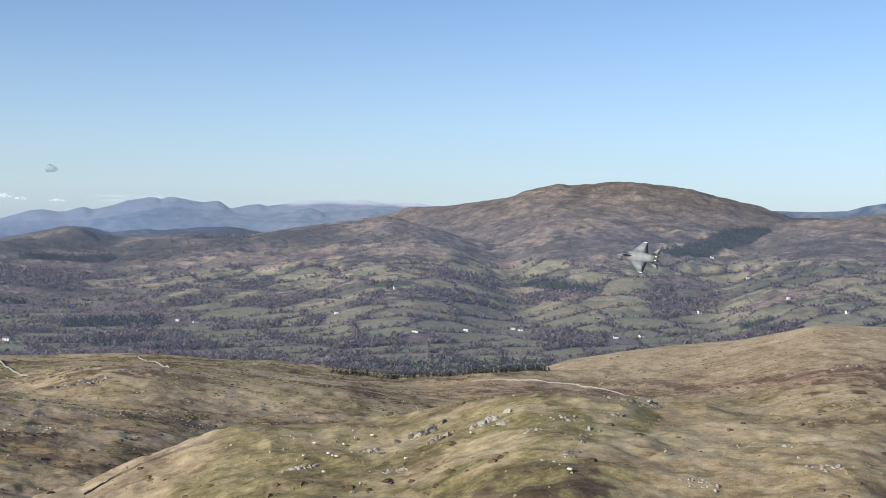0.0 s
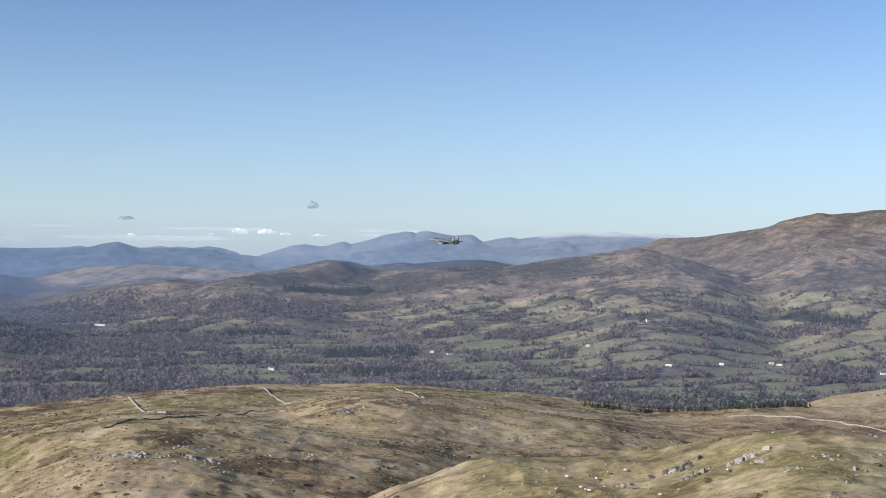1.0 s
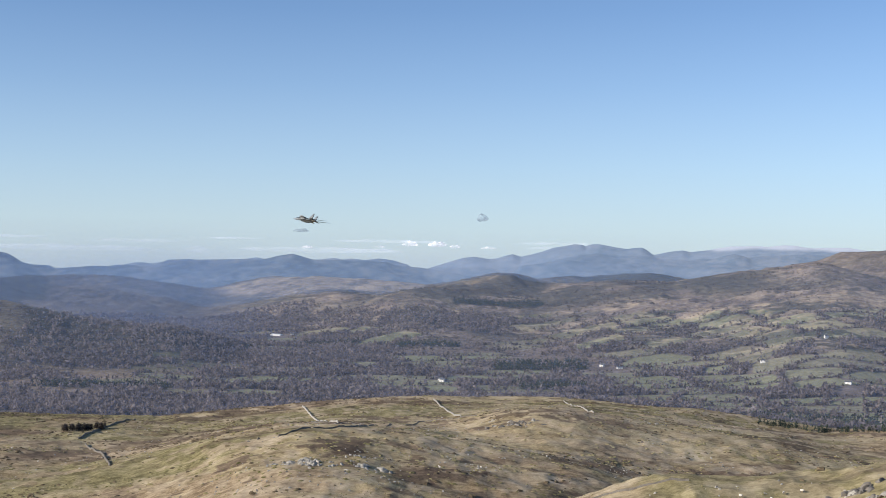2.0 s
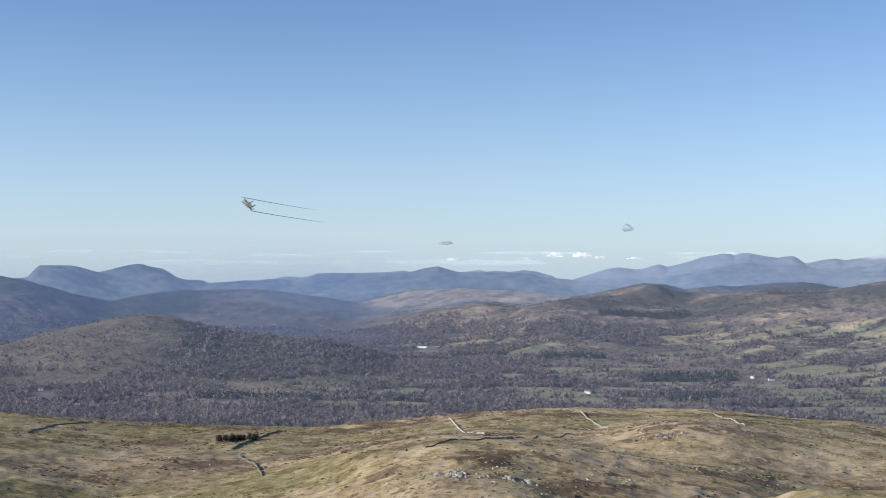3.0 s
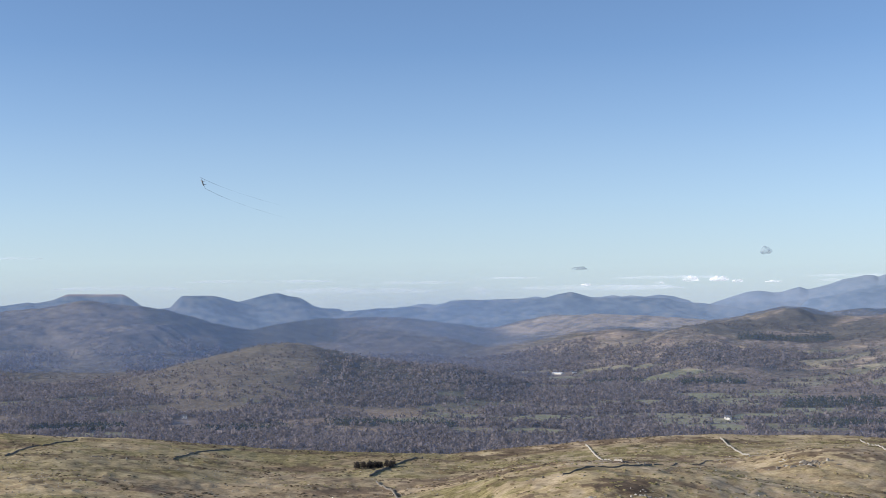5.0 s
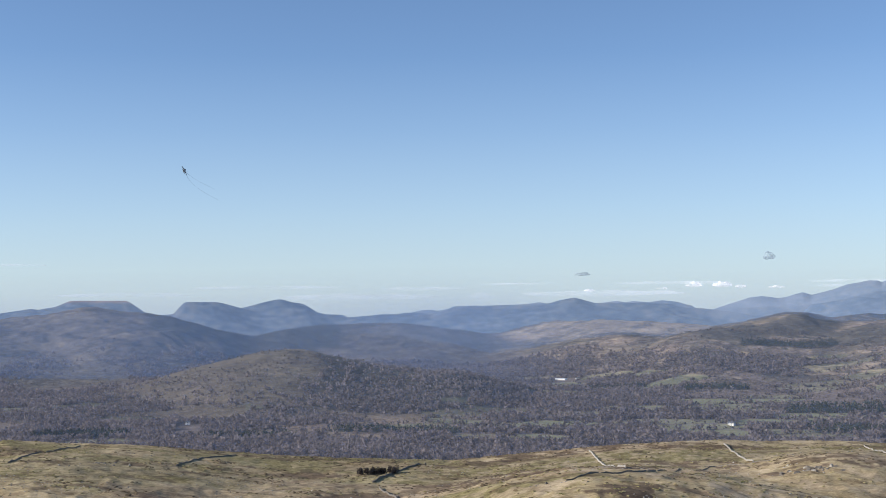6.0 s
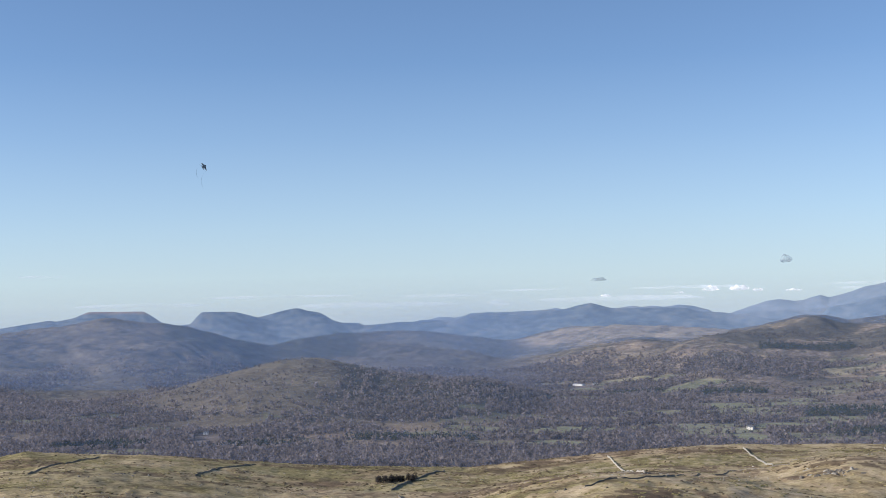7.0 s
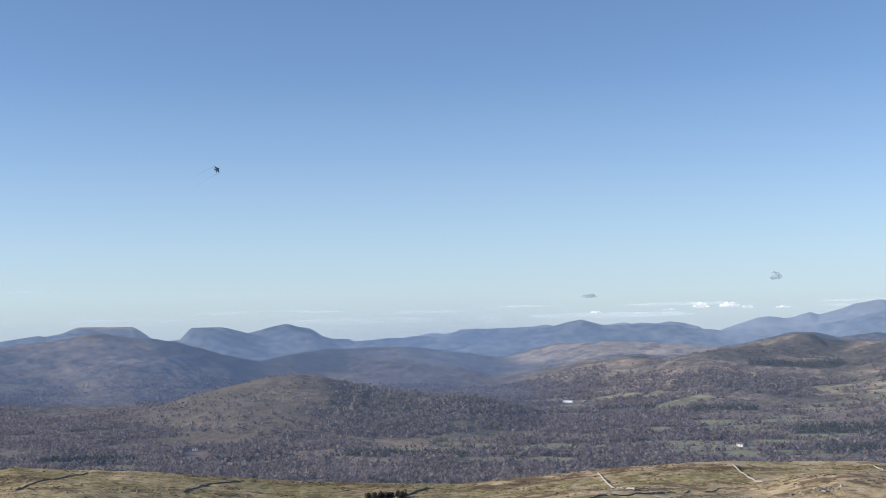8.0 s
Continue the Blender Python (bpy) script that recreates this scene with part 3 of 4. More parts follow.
    # Dark hill's eastern flank: slope shade painted in together with its woods.
    east = step(b_, -22.6, -21.2) * (1 - step(b_, -13, -11)) * step(r, 2500, 2600) * (1 - step(r, 3050, 3100)) * step(Z + 30 * n1, -185, -165)
    # Shaded right slope of the western fell, painted as a dark patch.
    painted_shade = step(b_, -29.8, -28.8) * (1 - step(b_, -21, -20)) * step(r, 3700, 3800) * step(Z + 25 * n1, -150, -110)
    ridge_wood = step(n2, 0.10, 0.22) * step(r, 3300, 3400) * (1 - step(b_, 10, 13)) * step(b_, -10, -6)
    forest_and_shade = valley * np.clip(0.8 * east + 0.9 * painted_shade + 0.75 * ridge_wood + 0.5 * step(r, 3750, 3850) * step(b_, -5, -3) * (1 - step(b_, 8, 10)) + 0.8 * plantation(X, Y), 0, 0.92)
    brown_hill = step(b_, -36, -33) * (1 - step(b_, -14, -11)) * (1 - step(r, 3050, 3100)) * valley
    heath = heath * (1 - 0.55 * brown_hill)
    lines = 1 - step(np.abs(fractal(X / 3.2 + 50, Y + 700, 120, 3, 0.6)), 0.015, 0.05)
    terrace = valley * lines * step(Z, -170, -130) * step(n1, -0.15, 0.1) * step(b_, -14, -8) * (1 - step(r, 3580, 3640)) * 0.8
    tanfield = step(b_, 14, 16) * (1 - step(b_, 21, 24)) * np.exp(-((Z + 105) / 22) ** 2) * valley
    straw = np.maximum(straw, np.maximum(terrace, 0.4 * tanfield * np.clip(0.6 + n1, 0, 1)))
    brack = np.maximum(brack, brown_hill * np.clip(0.5 + 0.9 * n1, 0.1, 0.9))
    plain = valley * step(b_, -14.5, -13) * (1 - step(b_, -4.5, -3)) * step(r, 3860, 3900) * (1 - step(r, 4260, 4330)) * (1 - step(-Z + 10 * n1, 98, 112))
    straw, slate = np.maximum(straw, plain * np.clip(0.45 + 0.4 * n1, 0, 0.75)), slate * (1 - plain)
    ledge = np.zeros_like(X)
    for size, dx in ((85, 40), (52, 700), (120, 310)):
        ledge = np.maximum(ledge, (1 - step(np.abs(fractal(X / 2.4 + dx, Y + 3 * dx, size, 4, 0.6)), 0.02, 0.05)) * step(fractal(X / 1.5 + dx, Y, 160, 3), -0.05, 0.1))
    scrub = step(fractal(X / 2.0 + 65, Y + 410, 60, 5, 0.66), 0.2, 0.28)
    hillside = valley * step(b_, -16, -10) * step(Z, -190, -160) * step(r, 2450, 2600) * (1 - step(r, 4200, 4300)) * (1 - plain)
    straw = np.maximum(straw, hillside * ledge * np.where(b_ > 17, 0.3, 0.55))
    forest_and_shade = np.maximum(forest_and_shade, hillside * scrub * 0.75)
    hp = fractal(X / 1.7 + 11, Y + 320, 150, 6, 0.66)
    upland = valley * (1 - plain) * (1 - 0.7 * brown_hill) * step(r, 2450, 2700) * step(Z, -195, -165)
    forest_and_shade = np.maximum(forest_and_shade, upland * step(hp, 0.12, 0.2) * (0.5 - 0.3 * step(-b_, 12, 15)))
    straw = np.maximum(straw, upland * step(-hp, 0.16, 0.28) * 0.32)
    fleck = fractal(X / 1.4 + 21, Y / 1.8, 11, 3, 0.7)
    clump = np.clip(0.5 + 1.4 * fractal(X, Y + 66, 70, 3), 0, 1)
    peat = np.maximum(peat, near * step(fleck, 0.20, 0.26) * (0.8 - 0.25 * step(-b_, 14, 20)) * clump * (1 - 0.4 * hill))
    straw = np.maximum(straw, near * step(-fleck, 0.18, 0.25) * (0.75 - 0.25 * step(-b_, 14, 20)) * (1 - 0.4 * knoll))
    far_fleck = fractal(X / 1.3 + 77, Y / 2.2, 34, 3, 0.7)
    rough_hill = valley * step(r, 2450, 2600) * step(Z, -195, -170)
    forest_and_shade = np.maximum(forest_and_shade, rough_hill * step(far_fleck, 0.20, 0.28) * (0.5 - 0.3 * step(-b_, 12, 15)))
    straw = np.maximum(straw, rough_hill * step(-far_fleck, 0.22, 0.30) * (0.34 - 0.16 * step(r, 3600, 3800)) * (1 - brown_hill))
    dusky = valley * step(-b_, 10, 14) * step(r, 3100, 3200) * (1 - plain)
    # Even dark tone laid over the western fells and the brown hill.
    forest_and_shade = np.maximum(forest_and_shade, np.maximum(0.3 * dusky, 0.55 * brown_hill * step(r, 2300, 2450)))
    fell = step(b_, 12, 14) * step(r, 3500, 3700)
    slate = np.maximum(slate, 0.4 * fell)
    straw = np.maximum(straw, 0.75 * fell * np.clip(0.35 + 0.7 * n2 + 0.3 * n1, 0.05, 0.8))
    straw = np.maximum(straw, hill * np.clip(0.7 + 0.5 * n3, 0.2, 0.9))
    straw, forest_and_shade = straw * (1 - 0.5 * fell), forest_and_shade * (1 - 0.45 * fell * (1 - plantation(X, Y)))
    west = valley * (1 - step(b_, -24, -22)) * step(r, 3350, 3500)
    # Sunlit patches of the western fell painted in as straw, outside the shade.
    straw = np.maximum(straw, west * step(fractal(X / 1.8 + 140, Y + 60, 120, 5, 0.6) + 0.25 * step(Z, -90, -20), 0.06, 0.2) * 0.36 * (1 - painted_shade))
    tops = brown_hill * step(Z + 20 * n3, -150, -120) * step(fractal(X / 2 + 3, Y + 9, 70, 5, 0.62), 0.05, 0.16)
    straw = np.maximum(straw, 0.22 * tops)
    calm = 1 - 0.25 * step(-b_, 13, 17) * valley
    straw = straw * calm * (1 - 0.4 * near * step(-b_, 12, 18))
    cover_layer(me, "cover_more", np.stack([peat, straw, forest_and_shade], -1))
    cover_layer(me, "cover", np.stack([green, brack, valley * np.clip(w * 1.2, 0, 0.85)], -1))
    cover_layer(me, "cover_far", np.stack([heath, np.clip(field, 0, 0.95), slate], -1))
    tagged(new("ground", me), "upland of dry moor grass, pasture, woods and heather falling to a valley", "ground", kind="structure")


def build_mountains():
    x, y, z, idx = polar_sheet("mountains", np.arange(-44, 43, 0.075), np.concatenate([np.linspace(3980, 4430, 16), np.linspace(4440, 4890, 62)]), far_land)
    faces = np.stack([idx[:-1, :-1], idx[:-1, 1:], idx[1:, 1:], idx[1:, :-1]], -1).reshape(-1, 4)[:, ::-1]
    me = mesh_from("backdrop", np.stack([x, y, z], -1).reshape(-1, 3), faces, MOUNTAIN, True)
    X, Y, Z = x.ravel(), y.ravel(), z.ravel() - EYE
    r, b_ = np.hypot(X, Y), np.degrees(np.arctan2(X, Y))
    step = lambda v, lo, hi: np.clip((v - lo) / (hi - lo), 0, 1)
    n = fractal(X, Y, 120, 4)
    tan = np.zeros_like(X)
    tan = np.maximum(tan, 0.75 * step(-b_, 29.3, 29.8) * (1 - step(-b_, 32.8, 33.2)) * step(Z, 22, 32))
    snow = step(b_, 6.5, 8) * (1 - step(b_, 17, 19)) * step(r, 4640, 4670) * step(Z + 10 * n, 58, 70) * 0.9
    # Pale haze tone painted on the snow range and the rearmost crests.
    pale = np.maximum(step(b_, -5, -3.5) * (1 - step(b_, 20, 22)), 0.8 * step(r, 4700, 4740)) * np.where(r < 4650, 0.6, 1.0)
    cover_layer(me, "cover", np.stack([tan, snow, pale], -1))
    tagged(new("backdrop", me), "far mountains tinted haze-blue, flat-topped and snow-dusted, behind the valley", "mountains", kind="structure")


build_ground()
build_mountains()


# ---- trees of the valley ----
def scatter(count, r0, r1, b0, b1, seed, keep):
    g = np.random.default_rng(seed)
    r, b_ = np.sqrt(g.uniform(r0 * r0, r1 * r1, count)), np.radians(g.uniform(b0, b1, count))
    x, y = r * np.sin(b_), r * np.cos(b_)
    ok = keep(x, y) > g.random(count)
    return x[ok], y[ok], g


def shards(name, x, y, g, height, width, n, mat, label, conifer=False, bare=1.0):
    """Many small trees in one mesh: trunk and loose flakes of twigs for each."""
    k = len(x)
    z = land(x, y)
    hh = height * g.uniform(0.6, 1.3, k)
    ww = width * g.uniform(0.7, 1.3, k)
    t = g.random((k, n))
    ang = g.uniform(0, 6.283, (k, n))
    if conifer:
        rad, up = (1.02 - t) * ww[:, None] * g.uniform(0.6, 1.0, (k, n)), (0.08 + 0.92 * t) * hh[:, None]
    else:
        up = (0.14 + 0.80 * t) * hh[:, None]
        rad = np.sqrt(np.clip(1 - (2 * t - 0.85) ** 2 / 1.4, 0.05, 1)) * ww[:, None] * np.sqrt(g.random((k, n)))
    c = np.stack([x[:, None] + rad * np.cos(ang), y[:, None] + rad * np.sin(ang), z[:, None] + up], -1)
    size = (0.30 if conifer else 0.33) * ww[:, None, None, None] * bare
    d = g.normal(0, 1, (k, n, 4, 3)) * size * np.array([1, 1, 1.15])
    v = (c[:, :, None, :] + d).reshape(-1, 3)
    q = np.arange(k * n)[:, None] * 4
    f = np.concatenate([q + np.array([[0, 1, 2]]), q + np.array([[0, 2, 3]]), q + np.array([[1, 3, 2]])])
    tv = np.stack([np.stack([x + 0.25 * np.cos(a), y + 0.25 * np.sin(a), z - 0.3], -1) for a in (0, 2.1, 4.2)] + [np.stack([x, y, z + 0.7 * hh], -1)], 1).reshape(-1, 3)
    tq = len(v) + np.arange(k)[:, None] * 4
    f = np.concatenate([f] + [tq + np.array([s]) for s in ((0, 1, 3), (1, 2, 3), (2, 0, 3))])
    return tagged(new(name, mesh_from(name, np.concatenate([v, tv]), f, mat)), label, "woodland", kind="stuff")


HOUSES = [  # kind, x, y, turn
    ("farm", 161.4, 2545.1, -35),
    ("barn", 193.3, 2506.7, 12),
    ("farm", 784.4, 2342.6, -11),
    ("barn", 794.9, 2325.8, -34),
    ("barn", 980.3, 2177.7, 13),
    ("farm", 920.1, 2157.8, -10),
    ("farm", 1360.0, 2311.0, -33),
    ("farm", 1225.1, 2433.7, 14),
    ("barn", 1467.6, 2670.3, -9),
    ("farm", 672.9, 2284.4, -32),
    ("farm", 1368.6, 2112.2, 15),
    ("farm", 1518.6, 2953.9, -8),
    ("shed", -603.4, 3138.1, -31),
    ("barn", -561.9, 3131.0, 16),
    ("farm", -139.8, 2246.2, -7),
    ("farm", -135.8, 2235.8, -30),
    ("farm", 608.3, 2591.4, 17),
    ("farm", 459.0, 2458.9, -6),
    ("barn", 559.0, 2220.3, -29),
    ("farm", -1074.0, 2069.7, 18),
]


def clearing(x, y):
    """0 on the open ground before each house, 1 elsewhere."""
    free = np.ones_like(x)
    for _, hx, hy, _ in HOUSES:
        r = math.hypot(hx, hy)
        along, across = ((x - hx) * hx + (y - hy) * hy) / r, ((x - hx) * hy - (y - hy) * hx) / r
        free = np.where((np.abs(across) < 24) & (along > -190) & (along < 14), 0, free)
    return free


def build_woods():
    thin = lambda x, y: wooded(x, y) * (1 - plantation(x, y)) * clearing(x, y)
    x, y, g = scatter(40000, 1550, 2550, -37, 36, 11, thin)
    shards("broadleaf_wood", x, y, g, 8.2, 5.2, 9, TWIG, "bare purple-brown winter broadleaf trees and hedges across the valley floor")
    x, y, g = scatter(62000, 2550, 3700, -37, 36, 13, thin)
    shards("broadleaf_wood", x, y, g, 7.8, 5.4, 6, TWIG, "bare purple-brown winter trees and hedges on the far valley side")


    def scrubby(x, y):
        """Thorn and gorse in clumps over the valley sides; the high fell and the far plain stay open."""
        r, b_ = np.hypot(x, y), np.degrees(np.arctan2(x, y))
        z = land(x, y) - EYE
        clump = np.clip((fractal(x / 2.0 + 65, y + 410, 75, 5, 0.66) - 0.02) * 4, 0, 1)
        open_fell = np.clip((b_ - 11) / 3, 0, 1) * np.clip((z + 120) / 40, 0, 1)
        low = np.clip((z + 200) / 20, 0, 1)
        farm = np.abs(wooded(x, y) - 0.02) < 0.001
        return np.where(farm, 0, (0.06 + 0.94 * clump) * low * (1 - 0.85 * open_fell) * np.where(b_ < -12, 0.4, 1.0)) * (1 - plantation(x, y)) * clearing(x, y)

    x, y, g = scatter(70000, 2350, 3700, -37, 36, 16, scrubby)
    shards("scrub", x, y, g, 4.2, 3.0, 3, SCRUB, "dark thorn and gorse scrub in clumps on the valley sides")
    hedge = lambda x, y: ((np.abs(wooded(x, y) - 0.6) < 0.001) & (fields(x, y)[1] < 2.6)).astype(float) * 0.8
    x, y, g = scatter(210000, 1700, 3500, -24, 36, 14, hedge)
    shards("hedgerow", x, y, g, 4.6, 2.7, 4, HEDGE, "dark bare hedgerows between the valley fields")
    x, y, g = scatter(30000, 1060, 1420, 5, 22, 15, lambda x, y: plantation(x, y) * 0.35)
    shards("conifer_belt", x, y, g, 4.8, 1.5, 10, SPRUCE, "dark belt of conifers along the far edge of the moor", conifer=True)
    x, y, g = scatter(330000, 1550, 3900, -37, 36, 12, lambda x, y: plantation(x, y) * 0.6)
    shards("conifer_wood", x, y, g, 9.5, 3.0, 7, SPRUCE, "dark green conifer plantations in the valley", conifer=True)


build_woods()


# ---- drystone walls ----
def stone_wall(points, high=1.25, thick=0.7, pale=False, label="weathered grey drystone wall across rough moor grass"):
    """A wall that follows the ground from point to point, uneven on top."""
    pts = []
    for (x0, y0), (x1, y1) in zip(points, points[1:]):
        k = max(2, int(math.hypot(x1 - x0, y1 - y0) / 1.6))
        pts += [(x0 + (x1 - x0) * i / k, y0 + (y1 - y0) * i / k) for i in range(k)]
    pts.append(points[-1])
    pts = np.array(pts)
    for _ in range(6):
        pts[1:-1] = 0.5 * pts[1:-1] + 0.25 * (pts[:-2] + pts[2:])
    way = np.gradient(pts, axis=0)
    side = np.stack([-way[:, 1], way[:, 0]], -1) / np.linalg.norm(way, axis=1)[:, None]
    g = np.random.default_rng(len(pts))
    z = land(pts[:, 0], pts[:, 1])
    h_ = high * (1 + g.uniform(-0.18, 0.12, len(pts)) - 0.5 * (g.random(len(pts)) < 0.04))
    bm = bmesh.new()
    rings = []
    for i in range(len(pts)):
        p, s = pts[i], side[i]
        a, c = thick * 0.6 * g.uniform(0.85, 1.15), thick * 0.36 * g.uniform(0.8, 1.2)
        rings.append([(*(p + s * a), z[i] - 0.6), (*(p + s * c), z[i] + h_[i]), (*(p - s * c), z[i] + h_[i] * g.uniform(0.94, 1.05)), (*(p - s * a), z[i] - 0.6)])
    loft(bm, rings)
    for f in bm.faces:
        f.smooth = False
    me = bpy.data.meshes.new("drystone_wall")
    bmesh.ops.recalc_face_normals(bm, faces=bm.faces[:])
    bm.to_mesh(me)
    bm.free()
    # Pale and dark stone put sunlit and shaded sides into the wall's colour.
    me.materials.append(STONE if pale else DARK_SHADE_STONE)
    tagged(new("drystone_wall", me), label, "wall", "drystone walls on the moor")


WALLS = [
    (False, 0.8, [(-1.5, 361.6), (6.1, 372.0), (13.8, 370.6), (21.8, 372.9), (31.1, 369.9), (37.4, 369.1), (48.5, 367.4)]),
    (True, 1.2, [(300.0, 1000.0), (324.0, 990.6), (347.3, 962.0), (372.6, 948.0), (382.9, 917.6), (380.0, 864.0), (379.6, 813.1)]),
    (True, 1.5, [(-74.7, 1110.0), (-41.2, 902.5)]),
    (True, 1.5, [(-184.5, 1078.9), (-110.6, 777.7)]),
    (False, 1.5, [(-312.0, 1023.9), (-312.8, 934.3), (-301.2, 859.3)]),
    (False, 1.5, [(-284.5, 825.5), (-250.9, 760.3), (-215.3, 664.1)]),
    (False, 1.1, [(-482.3, 1017.8), (-477.9, 940.4), (-463.5, 875.1)]),
    (False, 1.1, [(-602.2, 966.0), (-591.1, 875.9), (-569.0, 816.6)]),
    (False, 0.8, [(-29.5, 891.4), (-68.2, 907.5), (-90.3, 687.9), (-116.7, 616.8)]),
    (True, 1.2, [(38.9, 1139.5), (50.9, 885.5)]),
]
for pale, high, pts in WALLS:
    stone_wall(pts, 0.8 * high, 0.45 * high, pale, "drystone wall painted pale as sunlit, across rough moor grass" if pale else "weathered drystone wall painted dark as shaded, across rough moor grass")


# ---- houses ----
def house(wide, deep, eaves, ridge, roof_mat, label, bays=3, chimney=True):
    """A house with gabled roof, ridge along x, front towards -y."""
    base = empty("house", label, "house", "white farmhouses in the valley")
    bm = bmesh.new()
    x, y = wide / 2, deep / 2
    ring = [(-y, -1.5), (y, -1.5), (y, eaves), (0, ridge), (-y, eaves)]
    loft(bm, [[(sx, a, c) for a, c in ring] for sx in (-x, x)])
    for f in bm.faces:
        f.smooth = False
    part("wall", bm, WHITEWASH, base)
    bm = bmesh.new()
    o = 0.35
    drop = (ridge - eaves) / y * o
    for s in (-1, 1):
        loft(bm, [[(sx, s * (y + o), eaves - drop + 0.02), (sx, 0, ridge + 0.02), (sx, 0, ridge + 0.22), (sx, s * (y + o), eaves - drop + 0.2)] for sx in (-x - o, x + o)])
    for f in bm.faces:
        f.smooth = False
    roof = part("roof", bm, roof_mat, base, "dark slate roof" if roof_mat is SLATE_ROOF else "pale sheet roof")
    if chimney:
        for sx in (-x + 0.5, x - 0.5):
            bm = bmesh.new()
            box(bm, sx - 0.4, sx + 0.4, -0.4, 0.4, ridge - 0.4, ridge + 1.1, 0.05)
            part("chimney", bm, DARK_SHADE_STONE, roof)
        bm = bmesh.new()
        box(bm, -0.5, 0.5, -y - 0.06, -y - 0.003, 0, 2.05)
        part("door", bm, WOODWORK, base)
        for k in range(bays):
            wx = -x + wide * (k + 0.5) / bays
            for wz in ((0.9,) if abs(wx) > 0.6 and eaves < 4 else (0.9, 3.1) if abs(wx) > 0.6 else (3.1,)):
                if wz + 1.2 < eaves:
                    bm = bmesh.new()
                    box(bm, wx - 0.45, wx + 0.45, -y - 0.05, -y - 0.003, wz, wz + 1.2)
                    part("window", bm, GLASS, base)
    return base


def put_house(ob, x, y, turn, first):
    m = pose(x, y, on_land(x, y) + 0.1, 0, 0, turn)
    if first:
        ob.matrix_basis = m
        return ob
    return copy_thing(ob, m)


FARM = house(8.5, 5.5, 4.4, 6.4, SLATE_ROOF, "white two-storey farmhouse with a slate roof among valley fields")
BARN = house(11, 6, 3.2, 5.0, SLATE_ROOF, "long white farm building with a slate roof", 3)
SHED = house(32, 12, 2.8, 3.9, SHEET_ROOF, "long white works shed with a pale sheet roof", chimney=False)
started = set()
for kind, hx, hy, turn in HOUSES:
    ob = {"farm": FARM, "barn": BARN, "shed": SHED}[kind]
    put_house(ob, hx, hy, turn, kind not in started)
    started.add(kind)


# ---- rocks ----
def rock_mesh(seed, size, squash=0.6, detail=2):
    bm = bmesh.new()
    bmesh.ops.create_icosphere(bm, subdivisions=detail, radius=1)
    g = random.Random(seed)
    off = Vector((g.uniform(0, 50), g.uniform(0, 50), g.uniform(0, 50)))
    planes = [(Vector((g.gauss(0, 1), g.gauss(0, 1), g.gauss(0, 1))).normalized(), g.uniform(0.45, 0.8)) for _ in range(7)]
    for v in bm.verts:
        p = v.co.copy()
        for nrm, d in planes:
            over = p.dot(nrm) - d
            if over > 0:
                p -= nrm * over
        p *= 1 + 0.18 * noise.noise(p * 1.8 + off)
        v.co = Vector((p.x * size, p.y * size * 0.8, p.z * size * squash))
    return bm


def outcrop(x, y, spread, count, size, seed, dark=False, label="rough grey rock outcrop breaking through the grass"):
    base = empty("rock_outcrop", label, "rock", "outcrops on the moor", pose(x, y, on_land(x, y)))
    g = random.Random(seed)
    for k in range(count):
        dx, dy = g.gauss(0, spread), g.gauss(0, spread * 0.6)
        s = size * g.uniform(0.35, 1.0)
        # Dark outcrops: three boulders in four take the shade-darkened stone.
        ob = part("boulder", rock_mesh(seed * 31 + k, s, g.uniform(0.45, 1.15)), DARK_SHADE_STONE if dark and k % 4 else STONE, base)
        ob.matrix_basis = pose(dx, dy, on_land(x + dx, y + dy) - on_land(x, y) - 0.2 * s, g.uniform(-20, 20), g.uniform(-20, 20), g.uniform(0, 360))


